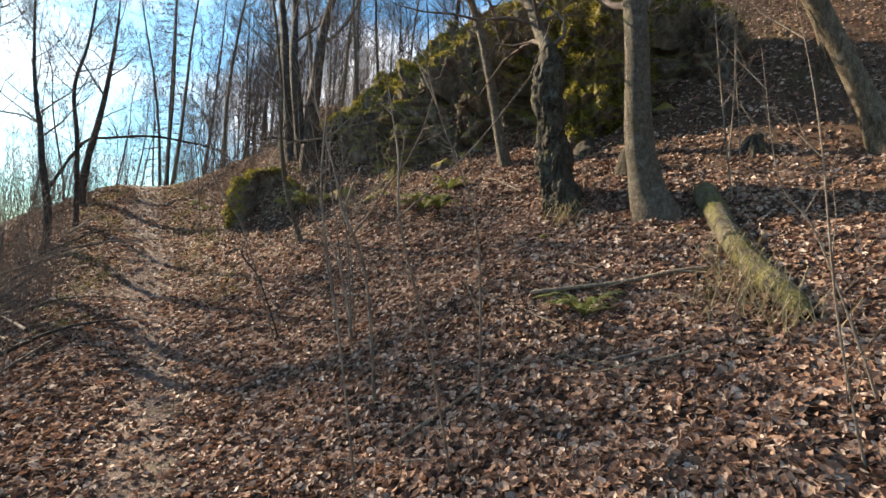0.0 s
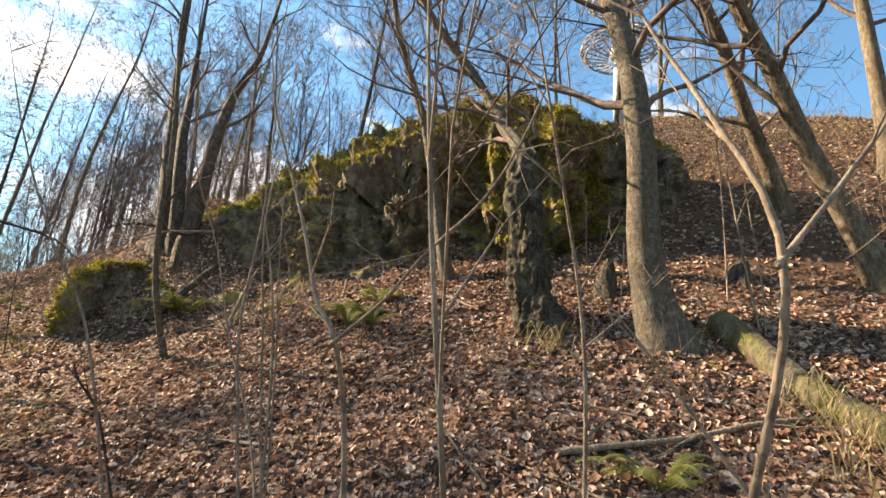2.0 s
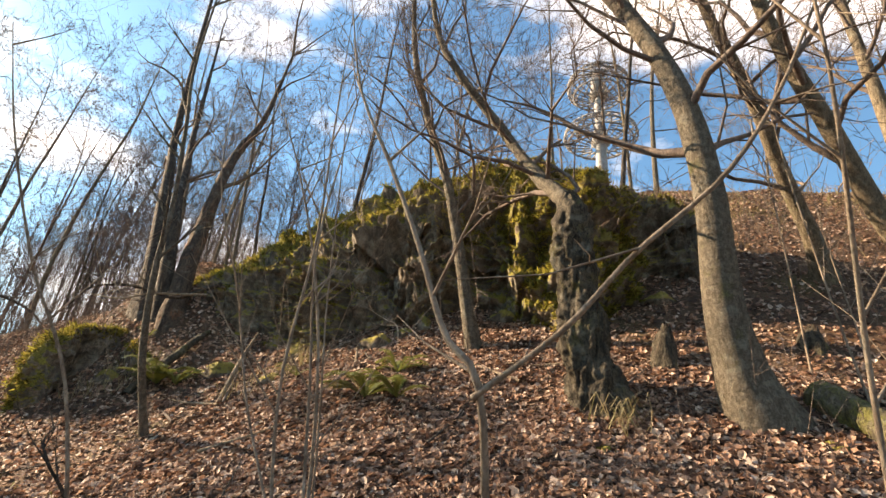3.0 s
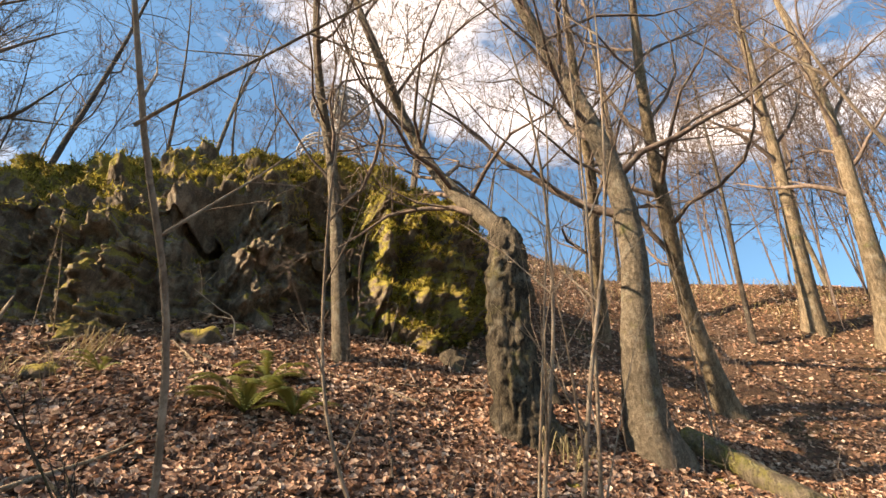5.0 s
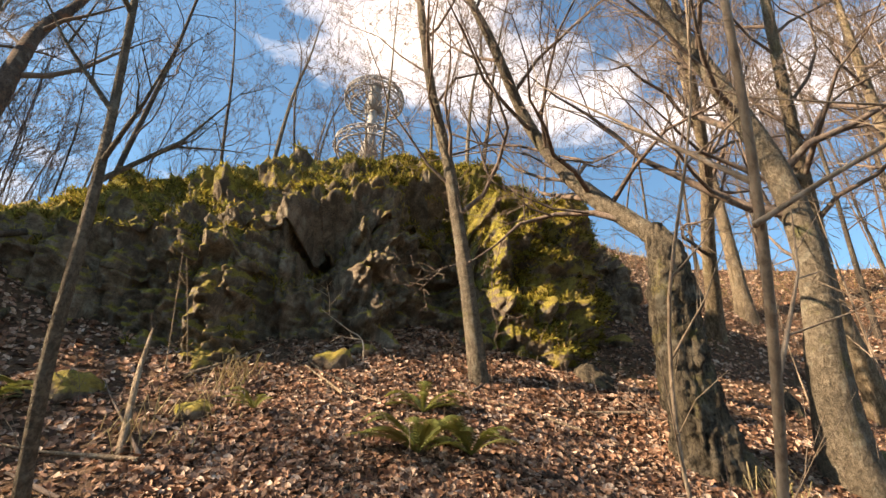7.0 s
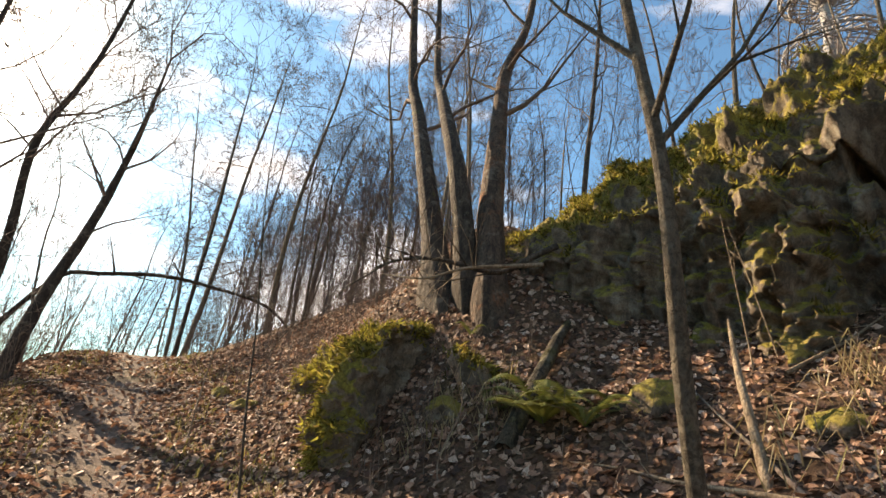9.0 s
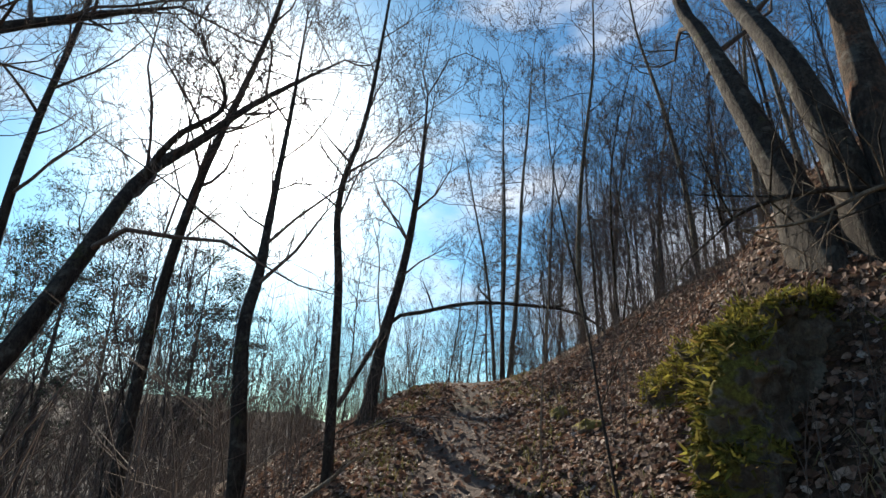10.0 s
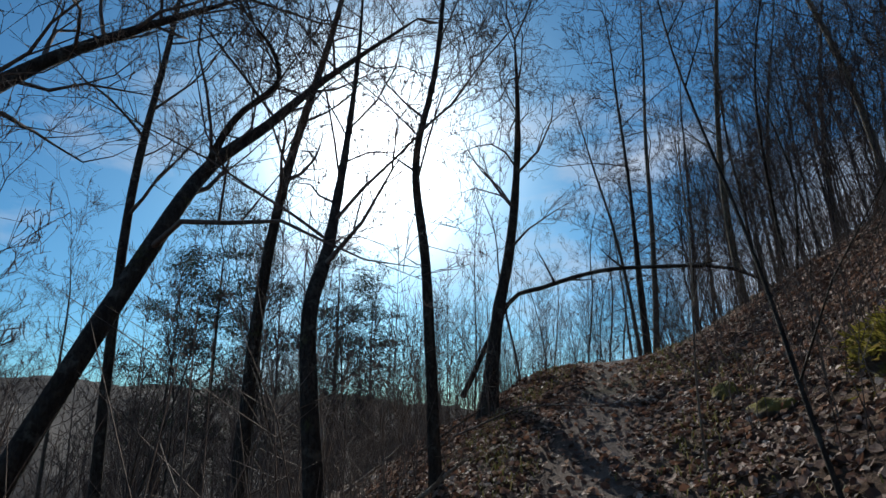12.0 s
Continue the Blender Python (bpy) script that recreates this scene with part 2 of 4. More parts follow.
def vnoise(p, seed=0):
    """Smooth value noise, 0 to 1, at the rows of p."""
    f = np.floor(p)
    i = f.astype(np.int64)
    w = p - f
    w = w * w * (3 - 2 * w)
    out = 0
    for a in (0, 1):
        for b in (0, 1):
            for c in (0, 1):
                k = np.where(a, w[:, 0], 1 - w[:, 0]) * np.where(b, w[:, 1], 1 - w[:, 1]) * np.where(c, w[:, 2], 1 - w[:, 2])
                out = out + k * hash3(i[:, 0] + a, i[:, 1] + b, i[:, 2] + c, seed)
    return out


def fbm(p, octaves=4, seed=0, gain=0.5):
    out, amp, tot = 0, 1.0, 0
    for o in range(octaves):
        out, tot = out + amp * vnoise(p * 2.0**o, seed + o), tot + amp
        amp *= gain
    return out / tot - 0.5


def mesh_of(name, verts, faces, mats, smooth=True, attrs=()):
    me = bpy.data.meshes.new(name)
    verts = np.asarray(verts, np.float32)
    groups = [np.asarray(f, np.int32) for f in (faces if isinstance(faces, list) else [faces]) if len(f)]
    loops = np.concatenate([g.ravel() for g in groups])
    sizes = np.concatenate([np.full(len(g), g.shape[1], np.int32) for g in groups])
    me.vertices.add(len(verts))
    me.vertices.foreach_set("co", verts.ravel())
    me.loops.add(len(loops))
    me.loops.foreach_set("vertex_index", loops)
    me.polygons.add(len(sizes))
    me.polygons.foreach_set("loop_start", np.r_[0, np.cumsum(sizes)[:-1]].astype(np.int32))
    me.polygons.foreach_set("use_smooth", np.full(len(sizes), smooth))
    for m in mats if isinstance(mats, (list, tuple)) else [mats]:
        me.materials.append(m)
    for key, values in attrs:
        me.attributes.new(key, "FLOAT", "POINT").data.foreach_set("value", np.asarray(values, np.float32))
    me.update()
    me.validate()
    return me


def part(name, me, parent, label=""):
    ob = new(name, me)
    ob.parent = parent
    return tagged(ob, label)


def tubes(runs):
    """Skins runs of (points, radii, sides) into one set of vertices and quads."""
    vs, fs, base = [], [], 0
    for pts, rad, k in runs:
        pts, rad = np.asarray(pts, float), np.asarray(rad, float)
        n = len(pts)
        tan = np.gradient(pts, axis=0)
        tan /= np.linalg.norm(tan, axis=1)[:, None] + 1e-9
        ref = np.array([1.0, 0.13, 0.07]) if abs(tan[0, 0]) < 0.8 else np.array([0.1, 1.0, 0.05])
        a = np.cross(tan, ref)
        a /= np.linalg.norm(a, axis=1)[:, None] + 1e-9
        b = np.cross(tan, a)
        th = np.arange(k) * 2 * np.pi / k
        ring = pts[:, None] + rad[:, None, None] * (np.cos(th)[None, :, None] * a[:, None] + np.sin(th)[None, :, None] * b[:, None])
        vs.append(ring.reshape(-1, 3))
        i = np.arange(n - 1)[:, None] * k
        j = np.arange(k)[None]
        q = np.stack([i + j, i + (j + 1) % k, i + k + (j + 1) % k, i + k + j], -1).reshape(-1, 4)
        fs.append(q + base)
        base += n * k
    return np.concatenate(vs), np.concatenate(fs)


def curve(pts, n):
    """A smooth run of n points through pts (Catmull-Rom)."""
    p = np.asarray(pts, float)
    p = np.vstack([2 * p[0] - p[1], p, 2 * p[-1] - p[-2]])
    out = []
    for t in np.linspace(0, len(p) - 3 - 1e-6, n):
        i, u = int(t), t - int(t)
        a, b, c, d = p[i : i + 4]
        out.append(0.5 * (2 * b + (c - a) * u + (2 * a - 5 * b + 4 * c - d) * u * u + (3 * b - a - 3 * c + d) * u**3))
    return np.array(out)


def unit(v):
    return v / (np.linalg.norm(v) + 1e-9)


def bough(rng, p, d, length, r, level, last, runs, lift=0.25, wild=0.35, kids=(7, 6, 5), minr=0.0035):
    """A limb with its side branches, down to the last level."""
    n = max(3, int(length / (0.35 if level < 2 else 0.3)) + 1)
    n = min(n, (12, 6, 3, 3)[min(level, 3)])
    if level == last and wild < 0:
        n = 2
    pts, dirs = [np.array(p)], []
    d = unit(np.array(d, float))
    for k in range(n - 1):
        d = unit(d + abs(wild) * rng.normal(0, 0.45, 3) + np.array([0, 0, lift * (0.5 if level else 0.25)]) / n * 2)
        pts.append(pts[-1] + d * length / (n - 1))
        dirs.append(d)
    rad = np.maximum(r * (1 - np.linspace(0, 0.9, n)), minr * 0.6)
    runs[min(level, 3)].append((np.array(pts), rad, (7, 5, 3, 3)[min(level, 3)]))
    if level >= last:
        return
    count = kids[min(level, len(kids) - 1)]
    for c in range(count):
        u = 0.2 + 0.8 * (c + rng.random()) / count
        k = min(int(u * (n - 1)), n - 2)
        at = pts[k] + (pts[k + 1] - pts[k]) * (u * (n - 1) - k)
        side = unit(np.cross(dirs[k], rng.normal(0, 1, 3)))
        way = unit(dirs[k] * rng.uniform(0.5, 1.0) + side * rng.uniform(0.6, 1.0) + np.array([0, 0, lift]))
        size = length * rng.uniform(0.36, 0.66) * (1.15 - 0.5 * u)
        bough(rng, at, way, size, max(rad[k] * rng.uniform(0.36, 0.55), minr), level + 1, last, runs, lift, wild * 1.1, kids, minr)


def trunk_mesh(name, pts, r0, r1, mat, sides=14, flare=1.7, lump=0.05, seed=1, n=40, bury=0.3):
    """A tapered stem with a flared, lobed foot and a rough skin."""
    pts = np.asarray(pts, float)
    pts = np.vstack([pts[:1] - unit(pts[1] - pts[0]) * bury, pts]) if bury else pts
    c = curve(pts, n)
    u = np.linspace(0, 1, n)
    z = np.maximum(np.r_[0, np.cumsum(np.linalg.norm(np.diff(c, axis=0), axis=1))] - bury, 0)
    rad = (r0 + (r1 - r0) * u) * (1 - 0.6 * u**8) * (1 + (flare - 1) * np.exp(-z / (2.2 * r0 + 0.05)))
    v, f = tubes([(c, rad, sides)])
    ax = np.repeat(c, sides, 0)
    out = v - ax
    ang = np.tile(np.arange(sides) * 2 * np.pi / sides, n)
    lobes = 1 + (0.22 * np.sin(ang * 4 + seed) + 0.12 * np.sin(ang * 7 + 2 * seed)) * np.exp(-np.repeat(z, sides) / (2.0 * r0 + 0.05)) * (flare - 1)
    rough = 1 + lump * 4 * fbm(v / (r0 * 1.6), 4, seed)
    return mesh_of(name, ax + out * (lobes * rough)[:, None], f, mat)


def crown_of(rng, pts, r0, r1, start, count, length, last=2, lift=0.3, kids=(6, 6, 5), bias=None, spread=1.0, minr=0.0035, wild=0.35):
    """Limbs round a stem, from the fraction start of its height up."""
    c = curve(pts, 60)
    runs = [[], [], [], []]
    for k in range(count):
        u = start + (1 - start) * ((k + rng.random()) / count) ** 0.9
        i = min(int(u * 59), 58)
        tan = unit(c[i + 1] - c[i])
        ang = k * 2.4 + rng.uniform(-0.5, 0.5)
        side = unit(np.array([math.cos(ang), math.sin(ang), 0]) + (np.array(bias) if bias is not None else 0))
        way = unit(side * spread + tan * rng.uniform(0.4, 1.0) + np.array([0, 0, lift * 0.5]))
        r = (r0 + (r1 - r0) * u) * rng.uniform(0.24, 0.42)
        bough(rng, c[i], way, length * rng.uniform(0.6, 1.1) * (1.15 - 0.5 * u), max(r, 0.008), 0, last, runs, lift, wild, kids, minr)
    for k in range(3):
        bough(rng, c[-1], unit(c[-1] - c[-4]) + rng.normal(0, 0.25, 3), length * (1.1 - 0.25 * k), max(r1 * (0.5 - 0.08 * k), 0.006), 0, last, runs, lift, wild, kids, minr)
    return runs


def crown_mesh(name, runs, mat):
    return mesh_of(name, *tubes([r for level in runs for r in level]), mat)


# ---- the lie of the land ----
AX, AY = -0.495, 0.869                       # the trail's direction
S_AT = [-40, -10, 0, 3.3, 5.5, 7.5, 9.2, 12, 16.8, 20, 26, 60]
S_Z = [-2.5, -0.4, 0, 0.03, 0.18, 0.62, 0.92, 1.6, 3.06, 3.4, 3.4, 1.0]
D_AT = [-900, -500, -300, -150, -60, -40, -12, -4, -1.2, -0.7, 0.5, 1.5, 3.1, 4.8, 6, 7.3, 9, 11, 13, 16, 30, 80]
D_H = [40, 38, 24, -22, -24, -19, -6.2, -1.7, -0.25, 0, 0, 0.34, 1.16, 2.12, 2.86, 3.75, 4.95, 6.6, 8.0, 9.0, 11.5, 15]


def soft_interp(x, xs, ys):
    w = 0.35
    return sum(np.interp(x + o, xs, ys) for o in (-w, -w / 2, 0, w / 2, w)) / 5


def land(x, y, rough=True):
    """The ground's height."""
    x, y = np.asarray(x, float), np.asarray(y, float)
    s, d = AX * x + AY * y, AY * x - AX * y
    k = np.interp(s, [0, 2.6, 5, 8, 20], [0.8, 0.85, 1.1, 1.22, 1.1])
    k = np.where(d > 0, k, 1.0)
    k = np.where(d > 6, 1 + (k - 1) * np.exp(-(d - 6) / 8), k)
    z = soft_interp(s, S_AT, S_Z) + soft_interp(d, D_AT, D_H) * k
    z = z + 1.4 * np.exp(-(((s - 12.6) / 1.7) ** 2) - ((d - 3.6) / 1.3) ** 2)
    z = z - 1.7 * np.clip((d - 5.2) / 2.5, 0, 1) * np.clip((s - 12.3) / 1.5, 0, 1)
    if rough:
        p = np.stack([x, y, x * 0], -1).reshape(-1, 3)
        n = 0.16 * fbm(p * 1.3, 4, 3) * (1 - 0.7 * np.exp(-((d.ravel() / 0.9) ** 2))) + 0.05 * fbm(p * 6, 2, 9)
        far = np.clip((np.hypot(x + 3, y - 6) - 40) / 200, 0, 1).ravel()
        n = n + far * 26 * fbm(p / 90, 4, 17)
        z = z + n.reshape(z.shape)
    return z


def build_ground():
    n = 410
    u = np.linspace(-1, 1, n)
    spread = 5.5 * np.sinh(6.35 * u) / np.sinh(1.0) * 0.55
    xs, ys = -2.0 + spread, 6.5 + spread
    X, Y = np.meshgrid(xs, ys)
    Z = land(X, Y)
    i = (np.arange(n - 1)[:, None] * n + np.arange(n - 1)[None]).ravel()
    q = np.stack([i, i + 1, i + n + 1, i + n], 1)
    s, d = AX * X + AY * Y, AY * X - AX * Y
    edge = 0.35 * fbm(np.stack([X, Y, X * 0], -1).reshape(-1, 3) * 2.2, 3, 5).reshape(X.shape)
    trail = np.clip(1.25 - np.abs(d - 0.15 + edge) / 0.5, 0, 0.95) * (np.abs(s) < 30)
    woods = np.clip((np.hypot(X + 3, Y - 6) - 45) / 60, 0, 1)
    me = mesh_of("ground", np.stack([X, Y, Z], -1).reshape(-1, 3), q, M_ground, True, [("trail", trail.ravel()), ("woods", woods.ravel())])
    tagged(new("ground", me), "leaf-strewn sloping forest floor with a trodden trail", "ground", kind="structure")


build_ground()


# ---- rocks ----
def crag(name, front, core, tops, label, seed, nu=220, nv=110, lump=0.55, under=0.35, moss=None, sink=0.35, bays=None, lean=True):
    """A rock outcrop: a face that follows a line on the ground, rounded over to a core line behind it."""
    fr, co = curve([(*p, 0) for p in front], nu)[:, :2], curve([(*p, 0) for p in core], nu)[:, :2]
    top = np.interp(np.linspace(0, 1, nu), *zip(*tops))
    base = land(fr[:, 0], fr[:, 1], False) - sink
    v = np.linspace(0, 1, nv)
    stops = [0, 0.1, 0.35, 0.5, 0.62, 0.75, 0.88, 1.0]
    if lean:
        w = np.interp(v, stops, [under * 0.25, under * 0.22, under * 0.14, 0.12, 0.3, 0.54, 0.8, 1.0])
        h = np.interp(v, stops, [0, 0.1, 0.4, 0.58, 0.73, 0.86, 0.96, 1.0])
    else:
        w = np.interp(v, stops, [under * 0.25, under * 0.22, under * 0.12, 0.0, 0.06, 0.22, 0.55, 1.0])
        h = np.interp(v, stops, [0, 0.1, 0.42, 0.62, 0.8, 0.93, 1.0, 1.0])
    P2 = fr[None] * (1 - w[:, None, None]) + co[None] * w[:, None, None]
    Zs = base[None] + (top - base)[None] * h[:, None]
    V = np.concatenate([P2, Zs[..., None]], -1)
    du, dv = np.gradient(V, axis=1), np.gradient(V, axis=0)
    N = np.cross(du, dv)
    N /= np.linalg.norm(N, axis=2)[..., None] + 1e-9
    flat = V.reshape(-1, 3)
    vv = np.repeat(v, nu)
    face = np.clip((0.64 - vv) / 0.1, 0, 1)
    big = fbm(flat * np.array([0.8, 0.8, 0.45]), 3, seed)
    wave = np.clip(fbm(flat * np.array([1.15, 1.15, 0.22]) + 7.3, 2, seed + 3) * 4.0, -1, 1)
    block = flat * np.array([1.9, 1.9, 1.25]) + 0.9 * fbm(flat * 1.4, 2, seed + 5)[:, None]
    cell = hash3(*(np.floor(block).astype(np.int64).T), seed + 2) - 0.5
    step = flat[:, 2] * 1.55 + 2.2 * fbm(flat * np.array([0.9, 0.9, 0.3]), 3, seed + 4)
    ledge = (step - np.floor(step)) ** 2.2 - 0.3
    ridge = np.abs(fbm(flat * np.array([1.8, 1.8, 1.2]), 4, seed + 7)) * 2
    fine = fbm(flat * 4.5, 4, seed + 11)
    grain = fbm(flat * 13.0, 3, seed + 13)
    crumb = np.abs(fbm(flat * 9.0, 3, seed + 29)) * 2 - 0.3
    pillow = np.abs(fbm(flat * 2.1 + 0.25 * fine[:, None], 2, seed + 17)) * 2.2 + 0.5 * np.abs(fbm(flat * 5.2, 2, seed + 19)) * 2.2
    top_part = 1 - face
    disp = lump * (0.75 * top_part * (pillow - 0.5) + 0.35 * face * (pillow - 0.5) + 0.8 * big + 0.62 * wave * face * (0.3 if bays else 1.0) - 0.9 * face * (ridge - 0.25) + (0.18 + 0.3 * face) * cell + 0.16 * face * (hash3(*(np.floor(block * np.array([2.6, 2.6, 1.7]) + 0.4).astype(np.int64).T), seed + 8) - 0.5) - 0.5 * face * np.clip(0.1 - np.abs(fbm(flat * np.array([1.6, 1.6, 0.5]) + 3.1, 3, seed + 23)), 0, 0.1) * 6 + 0.34 * ledge * (0.4 + 0.6 * (1 - face)) + 0.62 * fine + 0.34 * grain + 0.2 * crumb)
    if bays:
        disp = disp - np.tile(np.interp(np.linspace(0, 1, nu), *zip(*bays)), nv) * 1.3 * np.clip((0.63 - vv + 0.55 * big) / 0.07, 0, 1)
    fade = np.repeat(np.clip((1.02 - v) / 0.2, 0.0, 1)[:, None], nu, 1).ravel()
    ends = np.tile(np.clip(np.minimum(np.linspace(0, 1, nu), 1 - np.linspace(0, 1, nu)) / 0.16, 0.25, 1), nv)
    V2 = flat + N.reshape(-1, 3) * (disp * fade * ends)[:, None]
    i = (np.arange(nv - 1)[:, None] * nu + np.arange(nu - 1)[None]).ravel()
    q = np.stack([i, i + 1, i + nu + 1, i + nu], 1)
    mo = np.tile(np.interp(np.linspace(0, 1, nu), *zip(*moss)) if moss else np.zeros(nu), nv)
    mo = mo + (0.5 * np.clip((vv - 0.44 + 0.25 * big) / 0.16, 0, 1) if lean else 0)
    return tagged(new(name, mesh_of(name, V2, q, M_rock, True, [("moss", mo)])), label, "rock")


outcrop = crag("rock_outcrop", [(-3.2, 12.3), (-2.4, 11.15), (-1.5, 10.2), (-0.65, 9.4), (0.15, 8.85), (0.85, 8.75), (1.3, 8.35), (2.05, 7.85), (2.95, 7.8), (3.5, 8.15), (4.3, 7.9), (5.0, 9.2)],
     [(-2.2, 13.6), (-1.5, 12.8), (-0.6, 12.0), (0.1, 11.5), (0.8, 11.2), (1.3, 11.0), (1.7, 10.7), (2.1, 10.4), (2.5, 10.1), (3.1, 9.8), (3.9, 9.4), (4.7, 10.2)],
     [(0, 4.7), (0.12, 5.55), (0.3, 6.45), (0.5, 6.8), (0.65, 6.85), (0.78, 6.65), (0.88, 6.35), (0.95, 5.9), (1, 5.2)],
     "large dark rock outcrop draped in yellow-green moss", 21, 560, 280, 0.5, 0.5,
     [(0, 0.1), (0.15, 0.05), (0.2, 0.2), (0.24, 0.2), (0.27, -0.1), (0.5, 0.0), (0.56, 0.6), (0.72, 0.75), (0.78, -0.2), (0.9, -0.2), (1, 0.2)],
     bays=[(0, 0), (0.12, 0.1), (0.18, 0.0), (0.22, -0.1), (0.25, 0.1), (0.29, 0.5), (0.32, 0.48), (0.36, 0.22), (0.4, 0.1), (0.44, 0.2), (0.48, 0.48), (0.53, 0.45), (0.57, -0.05), (0.62, -0.15), (0.72, -0.1), (0.765, 0.3), (0.85, 0.3), (0.9, 0.0), (1, 0)])
boulder = crag("boulder", [(-5.7, 13.8), (-5.15, 12.7), (-4.75, 11.8), (-4.45, 11.0), (-4.25, 10.5), (-3.9, 10.4), (-3.65, 10.9), (-3.4, 11.15), (-3.15, 10.95), (-2.95, 10.7), (-2.7, 10.95), (-2.35, 11.2)],
     [(-5.0, 14.0), (-4.5, 13.1), (-4.2, 12.6), (-3.95, 12.2), (-3.8, 12.0), (-3.6, 11.9), (-3.45, 11.9), (-3.3, 11.9), (-3.1, 11.9), (-2.9, 11.9), (-2.7, 11.9), (-2.4, 12.0)],
     [(0, 2.75), (0.12, 2.95), (0.25, 3.1), (0.4, 3.2), (0.55, 3.3), (0.68, 3.1), (0.78, 2.9), (0.88, 2.7), (1, 2.9)],
     "mossy boulder with a dark hollow beside the trail", 44, 300, 160, 0.26, 0.35,
     [(0, 0.5), (0.38, 0.75), (0.44, 0.2), (0.5, -0.6), (0.7, -0.5), (0.8, 0.1), (1, 0.0)], lean=False)


def strands(rock, count, seed, low, size, name="moss"):
    """A fur of short moss strands on the upward parts of a rock."""
    me = rock.data
    n = len(me.vertices)
    co, no = np.empty(n * 3, np.float32), np.empty(n * 3, np.float32)
    me.vertices.foreach_get("co", co)
    me.vertex_normals.foreach_get("vector", no)
    co, no = co.reshape(-1, 3), no.reshape(-1, 3)
    rng = np.random.default_rng(seed)
    mo = np.empty(n, np.float32)
    me.attributes["moss"].data.foreach_get("value", mo)
    want = no[:, 2] + 0.6 * mo + 1.6 * fbm(co * 1.7, 3, seed) > low
    pick = rng.choice(np.flatnonzero(want), count)
    o = co[pick] + rng.normal(0, 0.025, (count, 3))
    d = no[pick] + rng.normal(0, 0.5, (count, 3)) - np.array([0, 0, 0.55])
    d /= np.linalg.norm(d, axis=1)[:, None]
    s = np.cross(d, rng.normal(0, 1, (count, 3)))
    s *= 0.011 / np.linalg.norm(s, axis=1)[:, None]
    ln = size * rng.uniform(0.5, 1.3, (count, 1))
    V = np.stack([o - s - no[pick] * 0.01, o + s - no[pick] * 0.01, o + d * ln], 1).reshape(-1, 3)
    ob = part(name, mesh_of(name, V, np.arange(count * 3).reshape(-1, 3), M_moss, False), rock, "yellow-green cushion moss")
    ob["kind"] = "stuff"


def moss_material():
    m = Mat("moss_strands", 0.85, 0.2)
    c = m.ramp(m.island(), [(0.0, (0.06, 0.05, 0.012)), (0.5, (0.17, 0.15, 0.03)), (0.85, (0.31, 0.285, 0.055)), (1.0, (0.34, 0.22, 0.08))])
    return m.done(c, translucent=0.4)


M_moss = moss_material()
strands(outcrop, 190000, 5, 1.05, 0.065)
strands(boulder, 32000, 6, 0.5, 0.065)


# ---- trees with stems of their own ----
def standing_tree(name, base, pts, r0, r1, mat, label, seed, start=0.4, count=14, length=2.6, flare=1.6, lump=0.05, last=3, lift=0.3, kids=(5, 5, 4), bias=None, twig=None, group="", minr=0.0036, sides=14, spread=1.0, wild=0.35, bury=0.45):
    rng = np.random.default_rng(seed)
    tree = new(name)
    b = np.array([base[0], base[1], float(land(base[0], base[1])) - 0.06])
    tree.location = b
    local = np.array(pts, float) - b
    local[0, 2] = float(land(pts[0][0], pts[0][1])) - 0.06 - b[2]
    part("trunk", trunk_mesh("trunk", local, r0, r1, mat, sides, flare, lump, seed, bury=bury), tree)
    runs = crown_of(rng, local, r0, r1, start, count, length, last, lift, kids, bias, spread, minr, wild)
    part("crown", crown_mesh("crown", runs, twig or M_twig), tree, "bare branches and twigs")
    return tagged(tree, label, "tree", group)


standing_tree("beech_tree", (2.2, 5.72, 2.1), [(2.2, 5.72, 2.1), (2.09, 5.74, 2.45), (1.98, 5.7, 3), (1.9, 5.6, 3.8), (1.83, 5.63, 4.6), (1.75, 5.8, 5.4), (1.55, 6.02, 6.2), (1.23, 6.25, 7), (1.0, 6.4, 8), (0.8, 6.6, 11), (0.7, 6.8, 14)], 0.165, 0.05, M_beech,
              "smooth grey beech tree leaning over the slope", 101, 0.3, 18, 3.2, 1.75, wild=0.5)
crook = standing_tree("crooked_tree", (1.36, 6.48, 2.15), [(1.36, 6.48, 2.15), (1.29, 6.53, 2.5), (1.23, 6.55, 3), (1.17, 6.52, 3.5), (1.16, 6.56, 4), (1.14, 6.78, 4.3), (1.1, 7.05, 4.6), (1.03, 7.33, 5), (0.79, 7.58, 5.6), (0.2, 7.6, 6.3), (-0.1, 7.8, 7.2), (-0.3, 8.1, 9.3)], 0.125, 0.045, M_beech,
              "crooked tree with a gnarled furrowed mossy bole", 102, 0.4, 18, 2.8, 1.3, 0.12, wild=0.6)
bole = np.array([(1.36, 6.48, float(land(1.36, 6.48))), (1.29, 6.53, 2.55), (1.24, 6.55, 3.0), (1.19, 6.53, 3.5), (1.16, 6.53, 3.9), (1.17, 6.58, 4.18)]) - np.array(crook.location)
bole_mesh = trunk_mesh("bole", bole, 0.2, 0.165, M_rough, 72, 1.3, 0.1, 8, 150, 0.3)
bole_co = np.array([v.co for v in bole_mesh.vertices])
axis = np.repeat(bole_co.reshape(150, 72, 3).mean(1), 72, 0)
around = bole_co - axis
knots = 0.55 * fbm(bole_co * 5.0, 3, 41) - 0.55 * np.clip(0.13 - np.abs(fbm(bole_co * np.array([8.0, 8.0, 1.7]) + 2.1, 3, 43)), 0, 1) * 3 + 0.3 * fbm(bole_co * 26, 3, 47)
